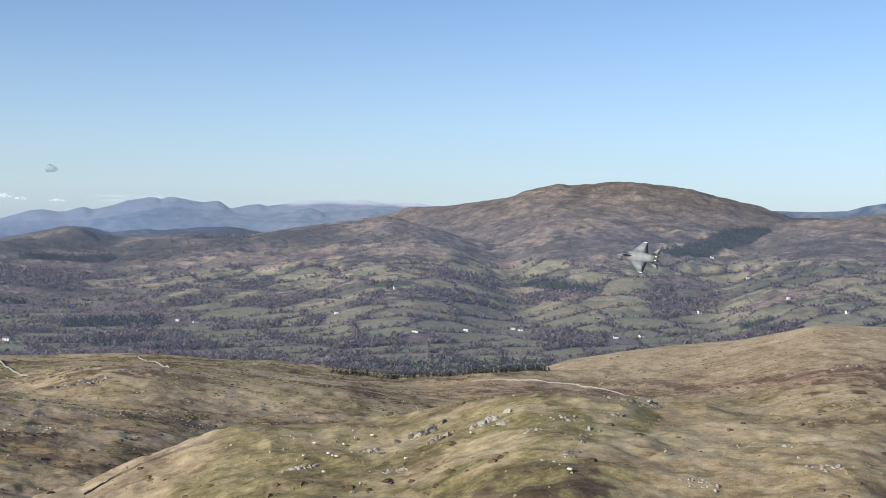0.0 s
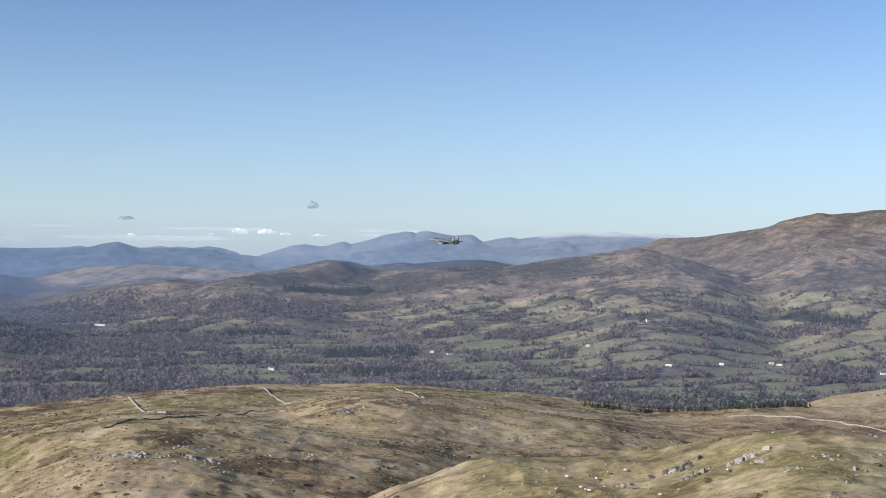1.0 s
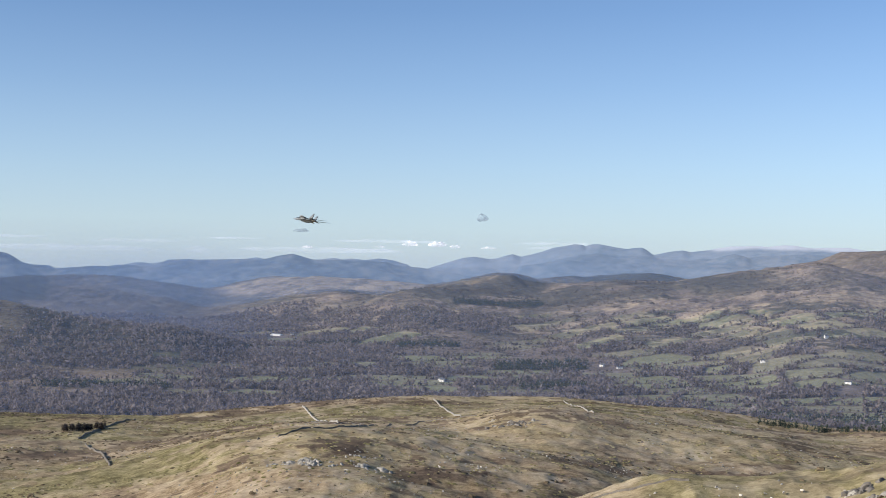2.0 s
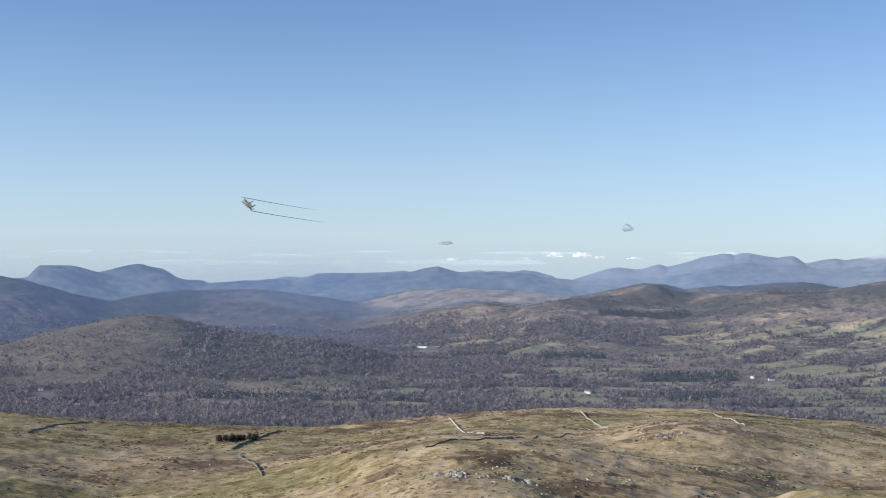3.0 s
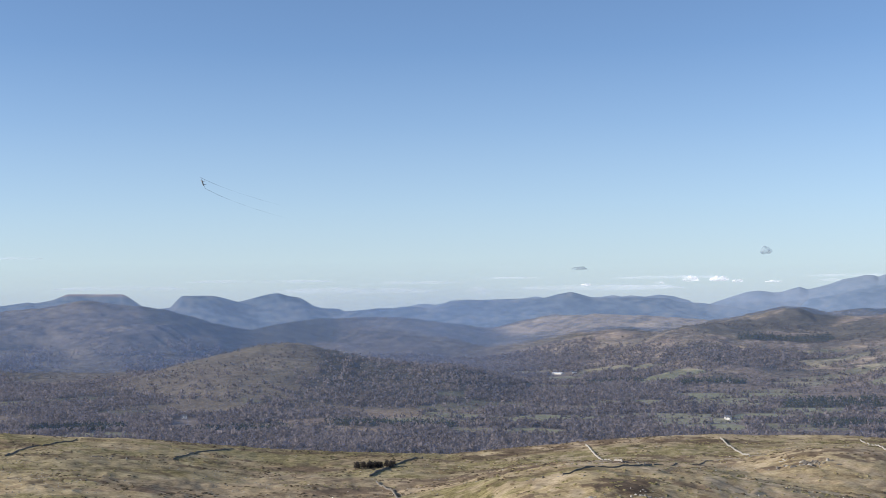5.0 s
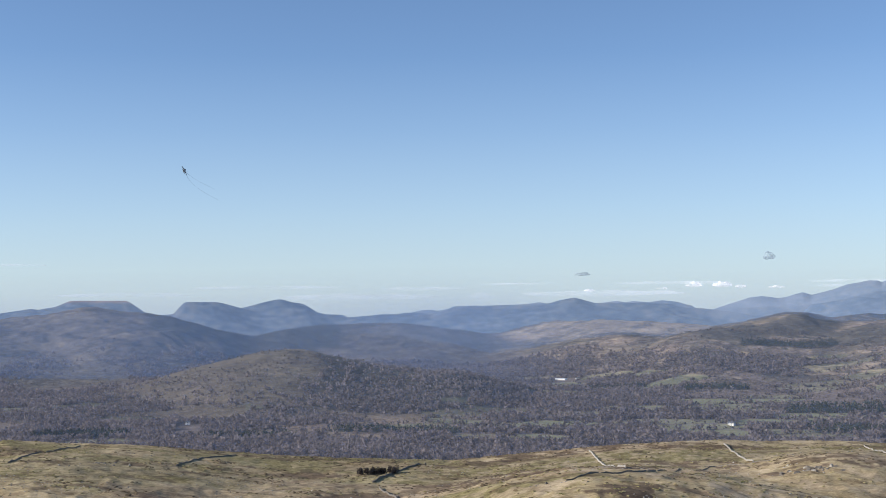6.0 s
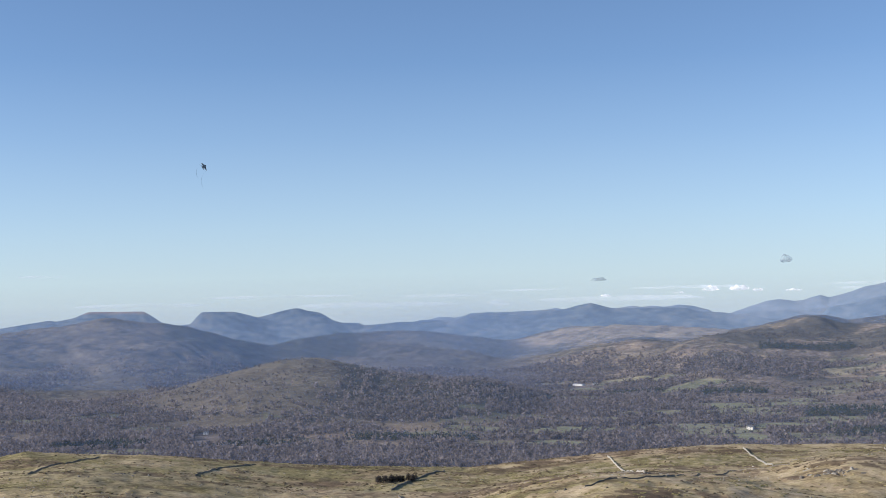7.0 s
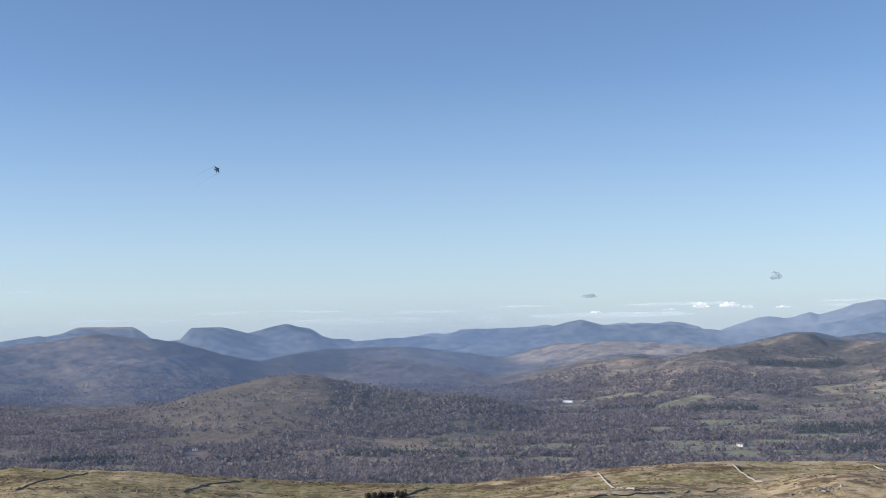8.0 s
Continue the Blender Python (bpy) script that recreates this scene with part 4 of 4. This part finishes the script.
OUTCROPS = [  # x, y, spread, count, size, dark
    (89.7, 341.4, 2.6, 32, 2.1, True),
    (92.0, 329.5, 2.5, 6, 1.8, False),
    (101.9, 323.2, 2.5, 26, 1.6, False),
    (149.6, 331.9, 4.0, 26, 1.1, True),
    (72.7, 333.1, 1.6, 8, 1.1, False),
    (51.1, 320.7, 2.5, 24, 0.9, False),
    (70.9, 299.0, 1.5, 7, 1.1, False),
    (118.1, 289.7, 2.0, 6, 1.0, False),
    (96.3, 255.0, 2.0, 7, 1.0, False),
    (156.8, 263.7, 3.0, 9, 0.8, False),
    (119.2, 234.8, 2.5, 8, 0.8, False),
    (149.4, 235.4, 2.0, 6, 1.0, False),
    (-4.1, 801.1, 9.0, 24, 2.6, True),
    (96.6, 883.7, 5.0, 8, 1.6, True),
    (79.1, 784.2, 5.0, 7, 1.5, True),
    (118.2, 725.0, 4.0, 7, 1.3, True),
    (545.9, 848.3, 10.0, 20, 2.4, True),
    (-20.0, 566.0, 2.0, 6, 1.0, False),
    (-86.7, 532.4, 7.0, 34, 2.2, False),
    (-61.3, 536.5, 4.0, 20, 2.2, False),
    (-20.2, 579.4, 3.0, 7, 1.0, False),
    (-7.0, 805.6, 6.0, 10, 1.8, True),
    (-122.4, 616.7, 7.0, 8, 1.2, True),
    (-498.2, 829.1, 8.0, 14, 1.8, True),
    (-505.7, 796.8, 6.0, 8, 1.6, True),
    (96.8, 876.2, 6.0, 8, 1.5, True),
    (102.1, 325.6, 1.8, 14, 1.0, False),
    (102.0, 313.1, 1.5, 10, 1.2, False),
    (115.6, 301.9, 2.0, 12, 0.9, False),
    (131.7, 307.3, 2.2, 14, 0.9, True),
    (71.2, 298.9, 1.6, 12, 0.9, False),
    (72.8, 332.4, 1.3, 12, 1.0, False),
    (51.8, 319.1, 1.8, 14, 0.8, False),
    (89.9, 329.2, 1.6, 14, 1.3, True),
    (103.3, 290.5, 1.6, 9, 0.8, False),
    (119.3, 237.0, 2.0, 12, 0.7, False),
    (101.2, 260.3, 1.6, 9, 0.7, True),
    (150.4, 270.3, 2.0, 9, 0.7, False),
    (146.8, 235.3, 2.0, 9, 0.7, False),
    (-98.8, 535.1, 3, 22, 1.4, False),
    (-89.7, 538.7, 3, 22, 1.4, False),
    (-68.2, 558.0, 3, 16, 1.3, False),
    (-2.6, 808.2, 4, 18, 1.6, True),
    (-16.6, 843.0, 4, 12, 1.5, False),
]
for k, (ox, oy, spread, count, size, dark) in enumerate(OUTCROPS):
    outcrop(ox, oy, spread, count, size, 40 + k, dark)


def small_pieces(name, x, y, g, size, mat, label, category, tall=0.7):
    """Many small pieces in one mesh, each a rough pyramid of six sides."""
    k = len(x)
    z = land(x, y)
    s = size * g.uniform(0.5, 1.5, k) ** 1.5
    ang = np.arange(5) / 5 * 6.283 + g.uniform(0, 6, (k, 1))
    rad = s[:, None] * g.uniform(0.6, 1.1, (k, 5))
    ring = np.stack([x[:, None] + rad * np.cos(ang), y[:, None] + rad * np.sin(ang), np.repeat(z[:, None] - 0.15, 5, 1)], -1)
    up = np.stack([x[:, None] + 0.55 * rad * np.cos(ang + 0.3), y[:, None] + 0.55 * rad * np.sin(ang + 0.3), z[:, None] + s[:, None] * tall * g.uniform(0.5, 1.1, (k, 5))], -1)
    top = np.stack([x, y, z + s * tall], -1)[:, None]
    v = np.concatenate([ring, up, top], 1).reshape(-1, 3)
    q = np.arange(k)[:, None] * 11
    f = []
    for i in range(5):
        j = (i + 1) % 5
        f += [q + np.array([t]) for t in ((i, j, 5 + j), (i, 5 + j, 5 + i), (5 + i, 5 + j, 10))]
    return tagged(new(name, mesh_from(name, v, np.concatenate(f), mat)), label, category, kind="stuff")


def rocky(x, y):
    n = fractal(x + 60, y + 20, 60, 3)
    r, b_ = np.hypot(x, y), np.degrees(np.arctan2(x, y))
    return np.clip((n - 0.12) * 3, 0.015, 1) * np.where(r < 900, 1, 0.5)


x, y, g = scatter(24000, 215, 1100, -37, 36, 21, rocky)
small_pieces("loose_stone", x, y, g, 0.42, SCREE, "pale loose stones strewn over the moor grass", "stones")
x, y, g = scatter(9000, 200, 520, -16, 36, 22, lambda x, y: np.clip(0.35 + fractal(x, y, 30, 3), 0.05, 1))
small_pieces("tussock", x, y, g, 0.30, TUSSOCK, "rough tussocks of dry and green moor grass", "grass", 0.6)
x, y, g = scatter(40000, 420, 1230, -37, 36, 25, lambda x, y: np.clip(0.12 + 2.2 * fractal(x / 1.6 + 5, y + 71, 48, 4, 0.6), 0, 0.8))
small_pieces("tussock", x, y, g, 0.95, TUSSOCK, "rough tussocks of dry grass in drifts over the moor", "grass", 0.22)


def heathery(x, y):
    """Heather and rushes grow in streaks along the wet ground and the hag edges."""
    a, c = fractal(x / 1.9 + 400, y + 90, 62, 6, 0.66), fractal(x / 1.6, y + 250, 34, 5, 0.66)
    edge = np.exp(-((a - 0.24) / 0.05) ** 2) + np.exp(-((c - 0.33) / 0.06) ** 2)
    r, b_ = np.hypot(x, y), np.degrees(np.arctan2(x, y))
    calm = np.where((b_ > 19) & (r > 1030), 0.3, 1.0) * np.where((b_ > 2) & (r < 450), 0.5, 1.0)
    return np.clip(edge * 0.9 + 0.02, 0, 1) * calm


x, y, g = scatter(60000, 230, 1230, -37, 36, 23, heathery)
small_pieces("heather_clump", x, y, g, 1.15, RUSH, "dark clumps of heather and rushes streaking the moor", "heather", 0.28)


# ---- sheep ----
def sheep():
    base = empty("sheep", "white sheep grazing on the rough hill pasture", "sheep", "grazing sheep")
    body = [(-0.55, 0.05, 0.72), (-0.5, 0.2, 0.72), (-0.25, 0.29, 0.72), (0.1, 0.3, 0.73), (0.4, 0.25, 0.75), (0.52, 0.12, 0.8)]
    bm = bmesh.new()
    loft(bm, [[(x, w * math.cos(a), z + 0.95 * w * math.sin(a)) for a in np.arange(10) * 0.6283] for x, w, z in body])
    part("fleece", bm, WOOL, base)
    bm = bmesh.new()
    loft(bm, [[(x, w * math.cos(a), z + 1.2 * w * math.sin(a)) for a in np.arange(8) * 0.7854] for x, w, z in ((0.48, 0.08, 0.78), (0.6, 0.1, 0.72), (0.75, 0.08, 0.58), (0.84, 0.04, 0.48))])
    part("head", bm, DARKFACE, base)
    for x in (-0.38, 0.34):
        for y in (-0.14, 0.14):
            bm = bmesh.new()
            loft(bm, [[(x + w * math.cos(a), y + w * math.sin(a), z) for a in np.arange(6) * 1.0472] for z, w in ((-0.05, 0.035), (0.3, 0.04), (0.6, 0.07))])
            part("leg", bm, DARKFACE, base)
    return base


EWE = sheep()
SHEEP = [
    (60.3, 329.5),    (61.0, 327.4),    (61.6, 325.2),    (61.0, 291.1),    (59.3, 345.4),    (53.9, 329.6),    (67.3, 344.9),    (54.8, 305.3),    (71.1, 348.2),    (76.1, 348.8),    (-17.8, 570.8),    (-16.8, 576.3),    (-32.8, 571.4),    (-35.1, 564.3),    (75.3, 305.4),    (93.4, 310.5),    (94.0, 242.2),    (123.2, 259.1),    (-34.2, 557.7),    (-49.4, 512.0),    (-23.9, 607.9),    (-73.6, 557.7),    (-99.5, 502.6),    (-277.9, 725.9),    (-281.9, 763.3),    (-319.4, 721.5),    (-309.9, 766.3),    (-213.1, 719.4),
]
for k, (sx, sy) in enumerate(SHEEP):
    m = pose(sx, sy, on_land(sx, sy), 0, 0, 77 * k % 360)
    if k:
        copy_thing(EWE, m)
    else:
        EWE.matrix_basis = m


# ---- the small dark copse on the moor ----
def copse_tree(seed):
    base = empty("tree", "small dark conifer in a copse beside a moor wall", "tree", "copse on the moor")
    g = random.Random(seed)
    bm = bmesh.new()
    loft(bm, [[(w * math.cos(a), w * math.sin(a), z) for a in np.arange(7) * 0.8976] for z, w in ((-0.4, 0.24), (2.0, 0.18), (3.6, 0.08), (4.6, 0.02))])
    part("trunk", bm, DARK_SHADE_STONE, base)
    bm = bmesh.new()
    for _ in range(190):
        t = g.random()
        rad, a = (1.0 - 0.7 * t) * 2.1 * g.uniform(0.4, 1.05), g.uniform(0, 6.283)
        c = Vector((rad * math.cos(a), rad * math.sin(a), 0.7 + 4.0 * t))
        vs = [bm.verts.new(c + Vector((g.gauss(0, 0.4), g.gauss(0, 0.4), g.gauss(0, 0.3)))) for _ in range(3)]
        bm.faces.new(vs)
    part("crown", bm, HEDGE, base)
    return base


COPSE = [copse_tree(3), copse_tree(4), copse_tree(5)]
g = random.Random(8)
(cx0, cy0), (cx1, cy1) = ((-333.8, 918.9), (-310.6, 941.5))
for k in range(34):
    f = (k + g.uniform(-0.3, 0.3)) / 33
    tx, ty = cx0 + (cx1 - cx0) * f + g.uniform(-2, 2), cy0 + (cy1 - cy0) * f + g.uniform(-5, 5)
    m = pose(tx, ty, on_land(tx, ty), 0, 0, g.uniform(0, 360))
    if k < 3:
        COPSE[k].matrix_basis = m
    else:
        copy_thing(COPSE[k % 3], m)


# ---- clouds ----
def cloud(name, bearing, rise, wide, tall, count, mat, label, dist=4700, seed=1):
    b_, e_ = radians(bearing), radians(rise)
    bm = bmesh.new()
    bmesh.ops.create_icosphere(bm, subdivisions=4, radius=1)
    off = Vector((seed * 3.7, seed * 1.3, 0))
    for v in bm.verts:
        p = v.co
        k = 1 + 0.55 * noise.noise(Vector((p.x * 1.6 * count, p.y, p.z * 1.4)) + off) + 0.25 * noise.noise(Vector((p.x * 4 * count, p.y * 3, p.z * 4)) + off)
        v.co = Vector((p.x * wide * 0.5 * (0.75 + 0.25 * k), p.y * tall, p.z * tall * 0.5 * k * (0.5 if p.z < 0 else 1.25)))
    for f in bm.faces:
        f.smooth = True
    me = bpy.data.meshes.new(name)
    bm.to_mesh(me)
    bm.free()
    me.materials.append(mat)
    ob = new(name, me)
    ob.matrix_basis = pose(dist * math.cos(e_) * math.sin(b_), dist * math.cos(e_) * math.cos(b_), EYE + dist * math.sin(e_), 0, 0, -bearing)
    return tagged(ob, label, "cloud", "small clouds over the horizon")


cloud("cloud", -1.78, 2.02, 44, 28, 1, GREY_CLOUD, "small ragged grey cloud in a clear blue sky", seed=3)
cloud("cloud", -9.90, 1.37, 58, 15, 1, GREY_CLOUD, "small flat grey cloud in a clear blue sky", seed=4)
for k, (cb, ce, cw, ch) in enumerate([(-5.04, 0.84, 62, 20), (-3.8, 0.83, 70, 20), (-3.0, 0.76, 40, 14), (-14.4, 0.42, 90, 26), (-9.6, 0.66, 40, 10), (-6.4, 0.72, 45, 9), (-21.24, 0.1, 30, 22), (-1.5, 0.72, 60, 9), (0.9, 0.75, 110, 10)]):
    cloud("cloud", cb, ce, cw, ch, 1.5, HIGH_CLOUD if k in (3, 6, 8) else WHITE_CLOUD, "small white cumulus low over the far mountains", 4880, 10 + k)
for k, (cb, ce, cw, ch) in enumerate([(-34.3, 1.95, 170, 8), (-24.2, 0.92, 560, 12), (-17.0, 0.82, 420, 10), (-30, 0.62, 500, 16), (-6, 0.95, 420, 12), (-13, 1.0, 300, 7), (1.5, 0.95, 300, 10), (-20, 0.45, 620, 24), (-9, 0.5, 600, 22)]):
    cloud("cloud", cb, ce, cw, ch, 2.5, HIGH_CLOUD, "thin pale streak of layer cloud near the horizon", 4890, 30 + k)

def haze_sheet(ends, low, high, mat, label):
    """A flat tinted sheet, added to stand in for hazy air, across the view from end to end."""
    (x0, y0), (x1, y1) = ends
    v = [(x0, y0, EYE + low), (x1, y1, EYE + low), (x1, y1, EYE + high), (x0, y0, EYE + high)]
    tagged(new("haze_sheet", mesh_from("haze_sheet", v, [(0, 1, 2, 3)], mat)), label, "haze", kind="structure")


haze_sheet(((-2200, 1450), (2200, 1450)), -330, 130, VALLEY_AIR, "thin blue sheet standing in for winter haze over the valley")
haze_sheet(((-1760, 3790), (760, 3790)), -330, 205, NORTH_AIR, "thin blue sheet standing in for haze before the far mountains")
haze_sheet(((-2900, 2620), (-420, 3010)), -330, 205, WEST_AIR, "thin blue sheet standing in for haze before the western fells")
# Curved sheet added behind the mountains; its glow imitates horizon haze.
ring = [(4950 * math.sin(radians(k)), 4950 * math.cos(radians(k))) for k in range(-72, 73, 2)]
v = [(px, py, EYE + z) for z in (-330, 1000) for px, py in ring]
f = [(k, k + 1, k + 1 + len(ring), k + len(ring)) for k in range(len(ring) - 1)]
tagged(new("backdrop", mesh_from("backdrop", v, f, SKY_AIR, True)), "glowing pale blue sheet for haze along the horizon behind the mountains", "haze", kind="structure")


# ---- the jet ----
def oval(y, w, h_, z=0.0, x=0.0, power=2.6, n=16):
    ring = []
    for k in range(n):
        a = 2 * math.pi * k / n
        c, s = math.cos(a), math.sin(a)
        ring.append((x + w * math.copysign(abs(c) ** (2 / power), c), y, z + h_ * math.copysign(abs(s) ** (2 / power), s)))
    return ring


def blade(bm, root, tip, thick):
    """A wing or fin: root and tip are (leading, trailing) points; thick across axis 'up' as a vector."""
    t = Vector(thick)
    rings = []
    for (a, c), k in ((root, 1.0), (tip, 0.35)):
        a, c = Vector(a), Vector(c)
        rings.append([a, a.lerp(c, 0.3) + t * k, a.lerp(c, 0.65) + t * k * 0.7, c, a.lerp(c, 0.65) - t * k * 0.7, a.lerp(c, 0.3) - t * k])
    loft(bm, rings)
    return bm


def fighter():
    base = empty("fighter_jet", "grey twin-tailed fighter jet banking over the valley", "aircraft")
    bm = bmesh.new()
    loft(bm, [oval(y, w, h_, z) for y, w, h_, z in ((9.7, 0.04, 0.04, -0.05), (9.0, 0.26, 0.26, -0.04), (8.0, 0.48, 0.5, 0), (6.8, 0.6, 0.68, 0.05), (5.2, 0.7, 0.8, 0.1), (3.8, 0.8, 0.82, 0.12), (2.6, 1.2, 0.78, 0.1), (1.0, 1.6, 0.72, 0.05), (-2, 1.7, 0.7, 0), (-5, 1.65, 0.62, 0), (-7.4, 1.45, 0.5, 0))])
    part("fuselage", bm, GREYPAINT, base)
    bm = bmesh.new()
    loft(bm, [oval(y, w, w, -0.05) for y, w in ((10.6, 0.015), (9.72, 0.02))])
    part("probe", bm, DARKPAINT, base)
    bm = bmesh.new()
    loft(bm, [oval(y, w, h_, z, power=2) for y, w, h_, z in ((6.9, 0.03, 0.03, 0.62), (6.3, 0.36, 0.32, 0.68), (5.3, 0.46, 0.55, 0.78), (4.2, 0.46, 0.55, 0.8), (3.2, 0.4, 0.4, 0.75), (2.4, 0.1, 0.12, 0.75))])
    part("canopy", bm, CANOPY_GLASS, base, "dark tinted canopy")
    for s in (-1, 1):
        bm = bmesh.new()
        loft(bm, [[(s * 0.85, 4.6, 0.72), (s * 1.75, 4.5, 0.72), (s * 1.75, 3.6, -0.75), (s * 0.85, 3.7, -0.75)], [(s * 0.8, 2, 0.7), (s * 1.85, 2, 0.68), (s * 1.85, 2, -0.85), (s * 0.8, 2, -0.85)], [(s * 0.2, -2, 0.6), (s * 1.95, -2, 0.5), (s * 1.95, -2, -0.8), (s * 0.2, -2, -0.8)], [(s * 0.2, -7, 0.4), (s * 1.6, -7, 0.3), (s * 1.6, -7, -0.55), (s * 0.2, -7, -0.55)]])
        part("intake", bm, GREYPAINT, base)
        bm = bmesh.new()
        blade(bm, ((s * 1.7, 3.7, 0.35), (s * 1.7, -4.6, 0.3)), ((s * 6.2, -1.1, 0.3), (s * 6.2, -3.5, 0.3)), (0, 0, 0.17))
        wing = part("wing", bm, GREYPAINT, base)
        bm = bmesh.new()
        blade(bm, ((s * 6.2, -1.1, 0.3), (s * 6.2, -3.5, 0.3)), ((s * 6.53, -1.9, 0.3), (s * 6.53, -3.6, 0.3)), (0, 0, 0.07))
        part("wingtip", bm, WHITE_TIP, wing, "pale wingtip")
        bm = bmesh.new()
        blade(bm, ((s * 1.9, -5.9, 0.0), (s * 1.9, -9.2, 0.0)), ((s * 4.3, -8.2, 0.0), (s * 4.3, -9.7, 0.0)), (0, 0, 0.1))
        part("tailplane", bm, GREYPAINT, base)
        bm = bmesh.new()
        blade(bm, ((s * 1.75, -4.9, 0.35), (s * 1.75, -8.4, 0.3)), ((s * 1.9, -7.5, 3.6), (s * 1.9, -8.8, 3.6)), (0.1, 0, 0))
        fin = part("fin", bm, GREYPAINT, base)
        bm = bmesh.new()
        loft(bm, [oval(y, w, w, 3.65, s * 1.9, 2, 8) for y, w in ((-7.2, 0.02), (-7.5, 0.1), (-8.7, 0.1), (-9.1, 0.02))])
        part("fin_pod", bm, DARKPAINT, fin)
        bm = bmesh.new()
        loft(bm, [oval(y, w, w, -0.05, s * 0.78, 2) for y, w in ((-7.2, 0.66), (-8.3, 0.62), (-9.3, 0.46), (-8.9, 0.4), (-8.0, 0.45))])
        part("nozzle", bm, TITANIUM, base, "bare heat-stained metal nozzle")
        bm = bmesh.new()
        loft(bm, [oval(y, w, w, -0.55, s * 3.0, 2, 10) for y, w in ((2.9, 0.03), (1.8, 0.28), (0, 0.36), (-2.2, 0.3), (-3.6, 0.05))])
        box(bm, s * 3.0 - 0.06, s * 3.0 + 0.06, -1.8, 0.8, -0.35, 0.3)
        part("drop_tank", bm, GREYPAINT, wing)
    return base


JET = fighter()

# seconds, place in metres from the eye, bank in degrees (right wing down), nose raised over the path
FLIGHT = [
    (0.0, 219.6, 493.0, -12.2, -78, 5), (0.5, 140.2, 598.8, -3.4, -52, 6), (1.0, 48.6, 678.2, 6.4, -14, 2), (1.5, -46.6, 750.4, 16.5, 4, -2),
    (3.0, -321.1, 945.5, 54.1, 52, 7), (3.5, -410.0, 1023.6, 72.2, 60, 8), (4.0, -491.3, 1102.0, 91.1, 64, 8), (4.5, -568.1, 1186.3, 111.5, 66, 8),
    (6.0, -763.4, 1463.4, 176.8, 62, 10), (6.5, -815.9, 1563.7, 199.5, 60, 12), (7.0, -862.3, 1667.1, 222.0, 58, 14), (7.5, -899.2, 1769.7, 244.1, 57, 14),
    (8.0, -929.4, 1875.2, 268.1, 57, 14),
]


def glide(t):
    """Smooth place, way and bank along the flight at t seconds."""
    rows = np.array(FLIGHT)
    ts = rows[:, 0]
    k = int(np.clip(np.searchsorted(ts, t, "right") - 1, 0, len(ts) - 2))
    grads = np.gradient(rows[:, 1:], ts, axis=0)
    h_ = ts[k + 1] - ts[k]
    u = (t - ts[k]) / h_
    a, c, da, dc = rows[k, 1:], rows[k + 1, 1:], grads[k] * h_, grads[k + 1] * h_
    p = (2 * u**3 - 3 * u**2 + 1) * a + (u**3 - 2 * u**2 + u) * da + (-2 * u**3 + 3 * u**2) * c + (u**3 - u**2) * dc
    d = ((6 * u**2 - 6 * u) * a + (3 * u**2 - 4 * u + 1) * da + (-6 * u**2 + 6 * u) * c + (3 * u**2 - 2 * u) * dc) / h_
    return Vector((p[0], p[1], p[2] + EYE)), Vector(d[:3]).normalized(), p[3], p[4]


def jet_pose(t):
    at, way, bank, nose = glide(t)
    right = way.cross(Vector((0, 0, 1))).normalized()
    up = right.cross(way)
    m = Matrix((right, way, up)).transposed().to_4x4()
    return Matrix.Translation(at) @ m @ pose(0, 0, 0, 0, bank, 0) @ pose(0, 0, 0, nose, 0, 0)


# ---- vapour that streams from the wingtips, in short rigid pieces ----
LAG, PIECES = 0.055, 23
TRAIL = empty("vapour_trail", "thin grey vapour trails streaming behind the jet's wingtips", "vapour trail")


def trail_piece(k):
    w = 0.28 * (1 - 0.7 * k / PIECES)
    bm = bmesh.new()
    loft(bm, [oval(y, w * s, w * s, 0, 0, 2, 6) for y, s in ((-7.2, 0.9), (-3, 1.0), (3, 1.0), (7.2, 1.0))])
    return part("trail_piece", bm, VAPOUR, TRAIL)


TRAILS = [(s, k, trail_piece(k)) for s in (-1, 1) for k in range(PIECES)]


def trail_pose(s, k, t):
    """A piece lies where the wingtip passed a moment before; at first it is stowed within the fuselage."""
    out = min(1.0, max(0.0, (t - 1.8) / 0.7))
    long = float(np.interp(t, [1.8, 2.4, 3.0, 3.5, 4.0, 4.5, 5.8, 6.6, 8.0], [0.0, 0.14, 0.3, 0.45, 0.66, 0.92, 1.0, 0.95, 0.75]))
    back = t - (k + 0.5) * LAG * long
    tip = jet_pose(back) @ Vector((s * 6.4 * out, -3.2 * out, 0.2))
    way = glide(back)[1] if out > 0 else jet_pose(t).to_3x3() @ Vector((0, 1, 0))
    return Matrix.Translation(tip) @ way.to_track_quat("Y", "Z").to_matrix().to_4x4()


def motions():
    times = [0.125 * i for i in range(65)]
    walk(JET, [(t, jet_pose(t)) for t in times])
    for s, k, ob in TRAILS:
        walk(ob, [(t, trail_pose(s, k, t)) for t in times])


motions()
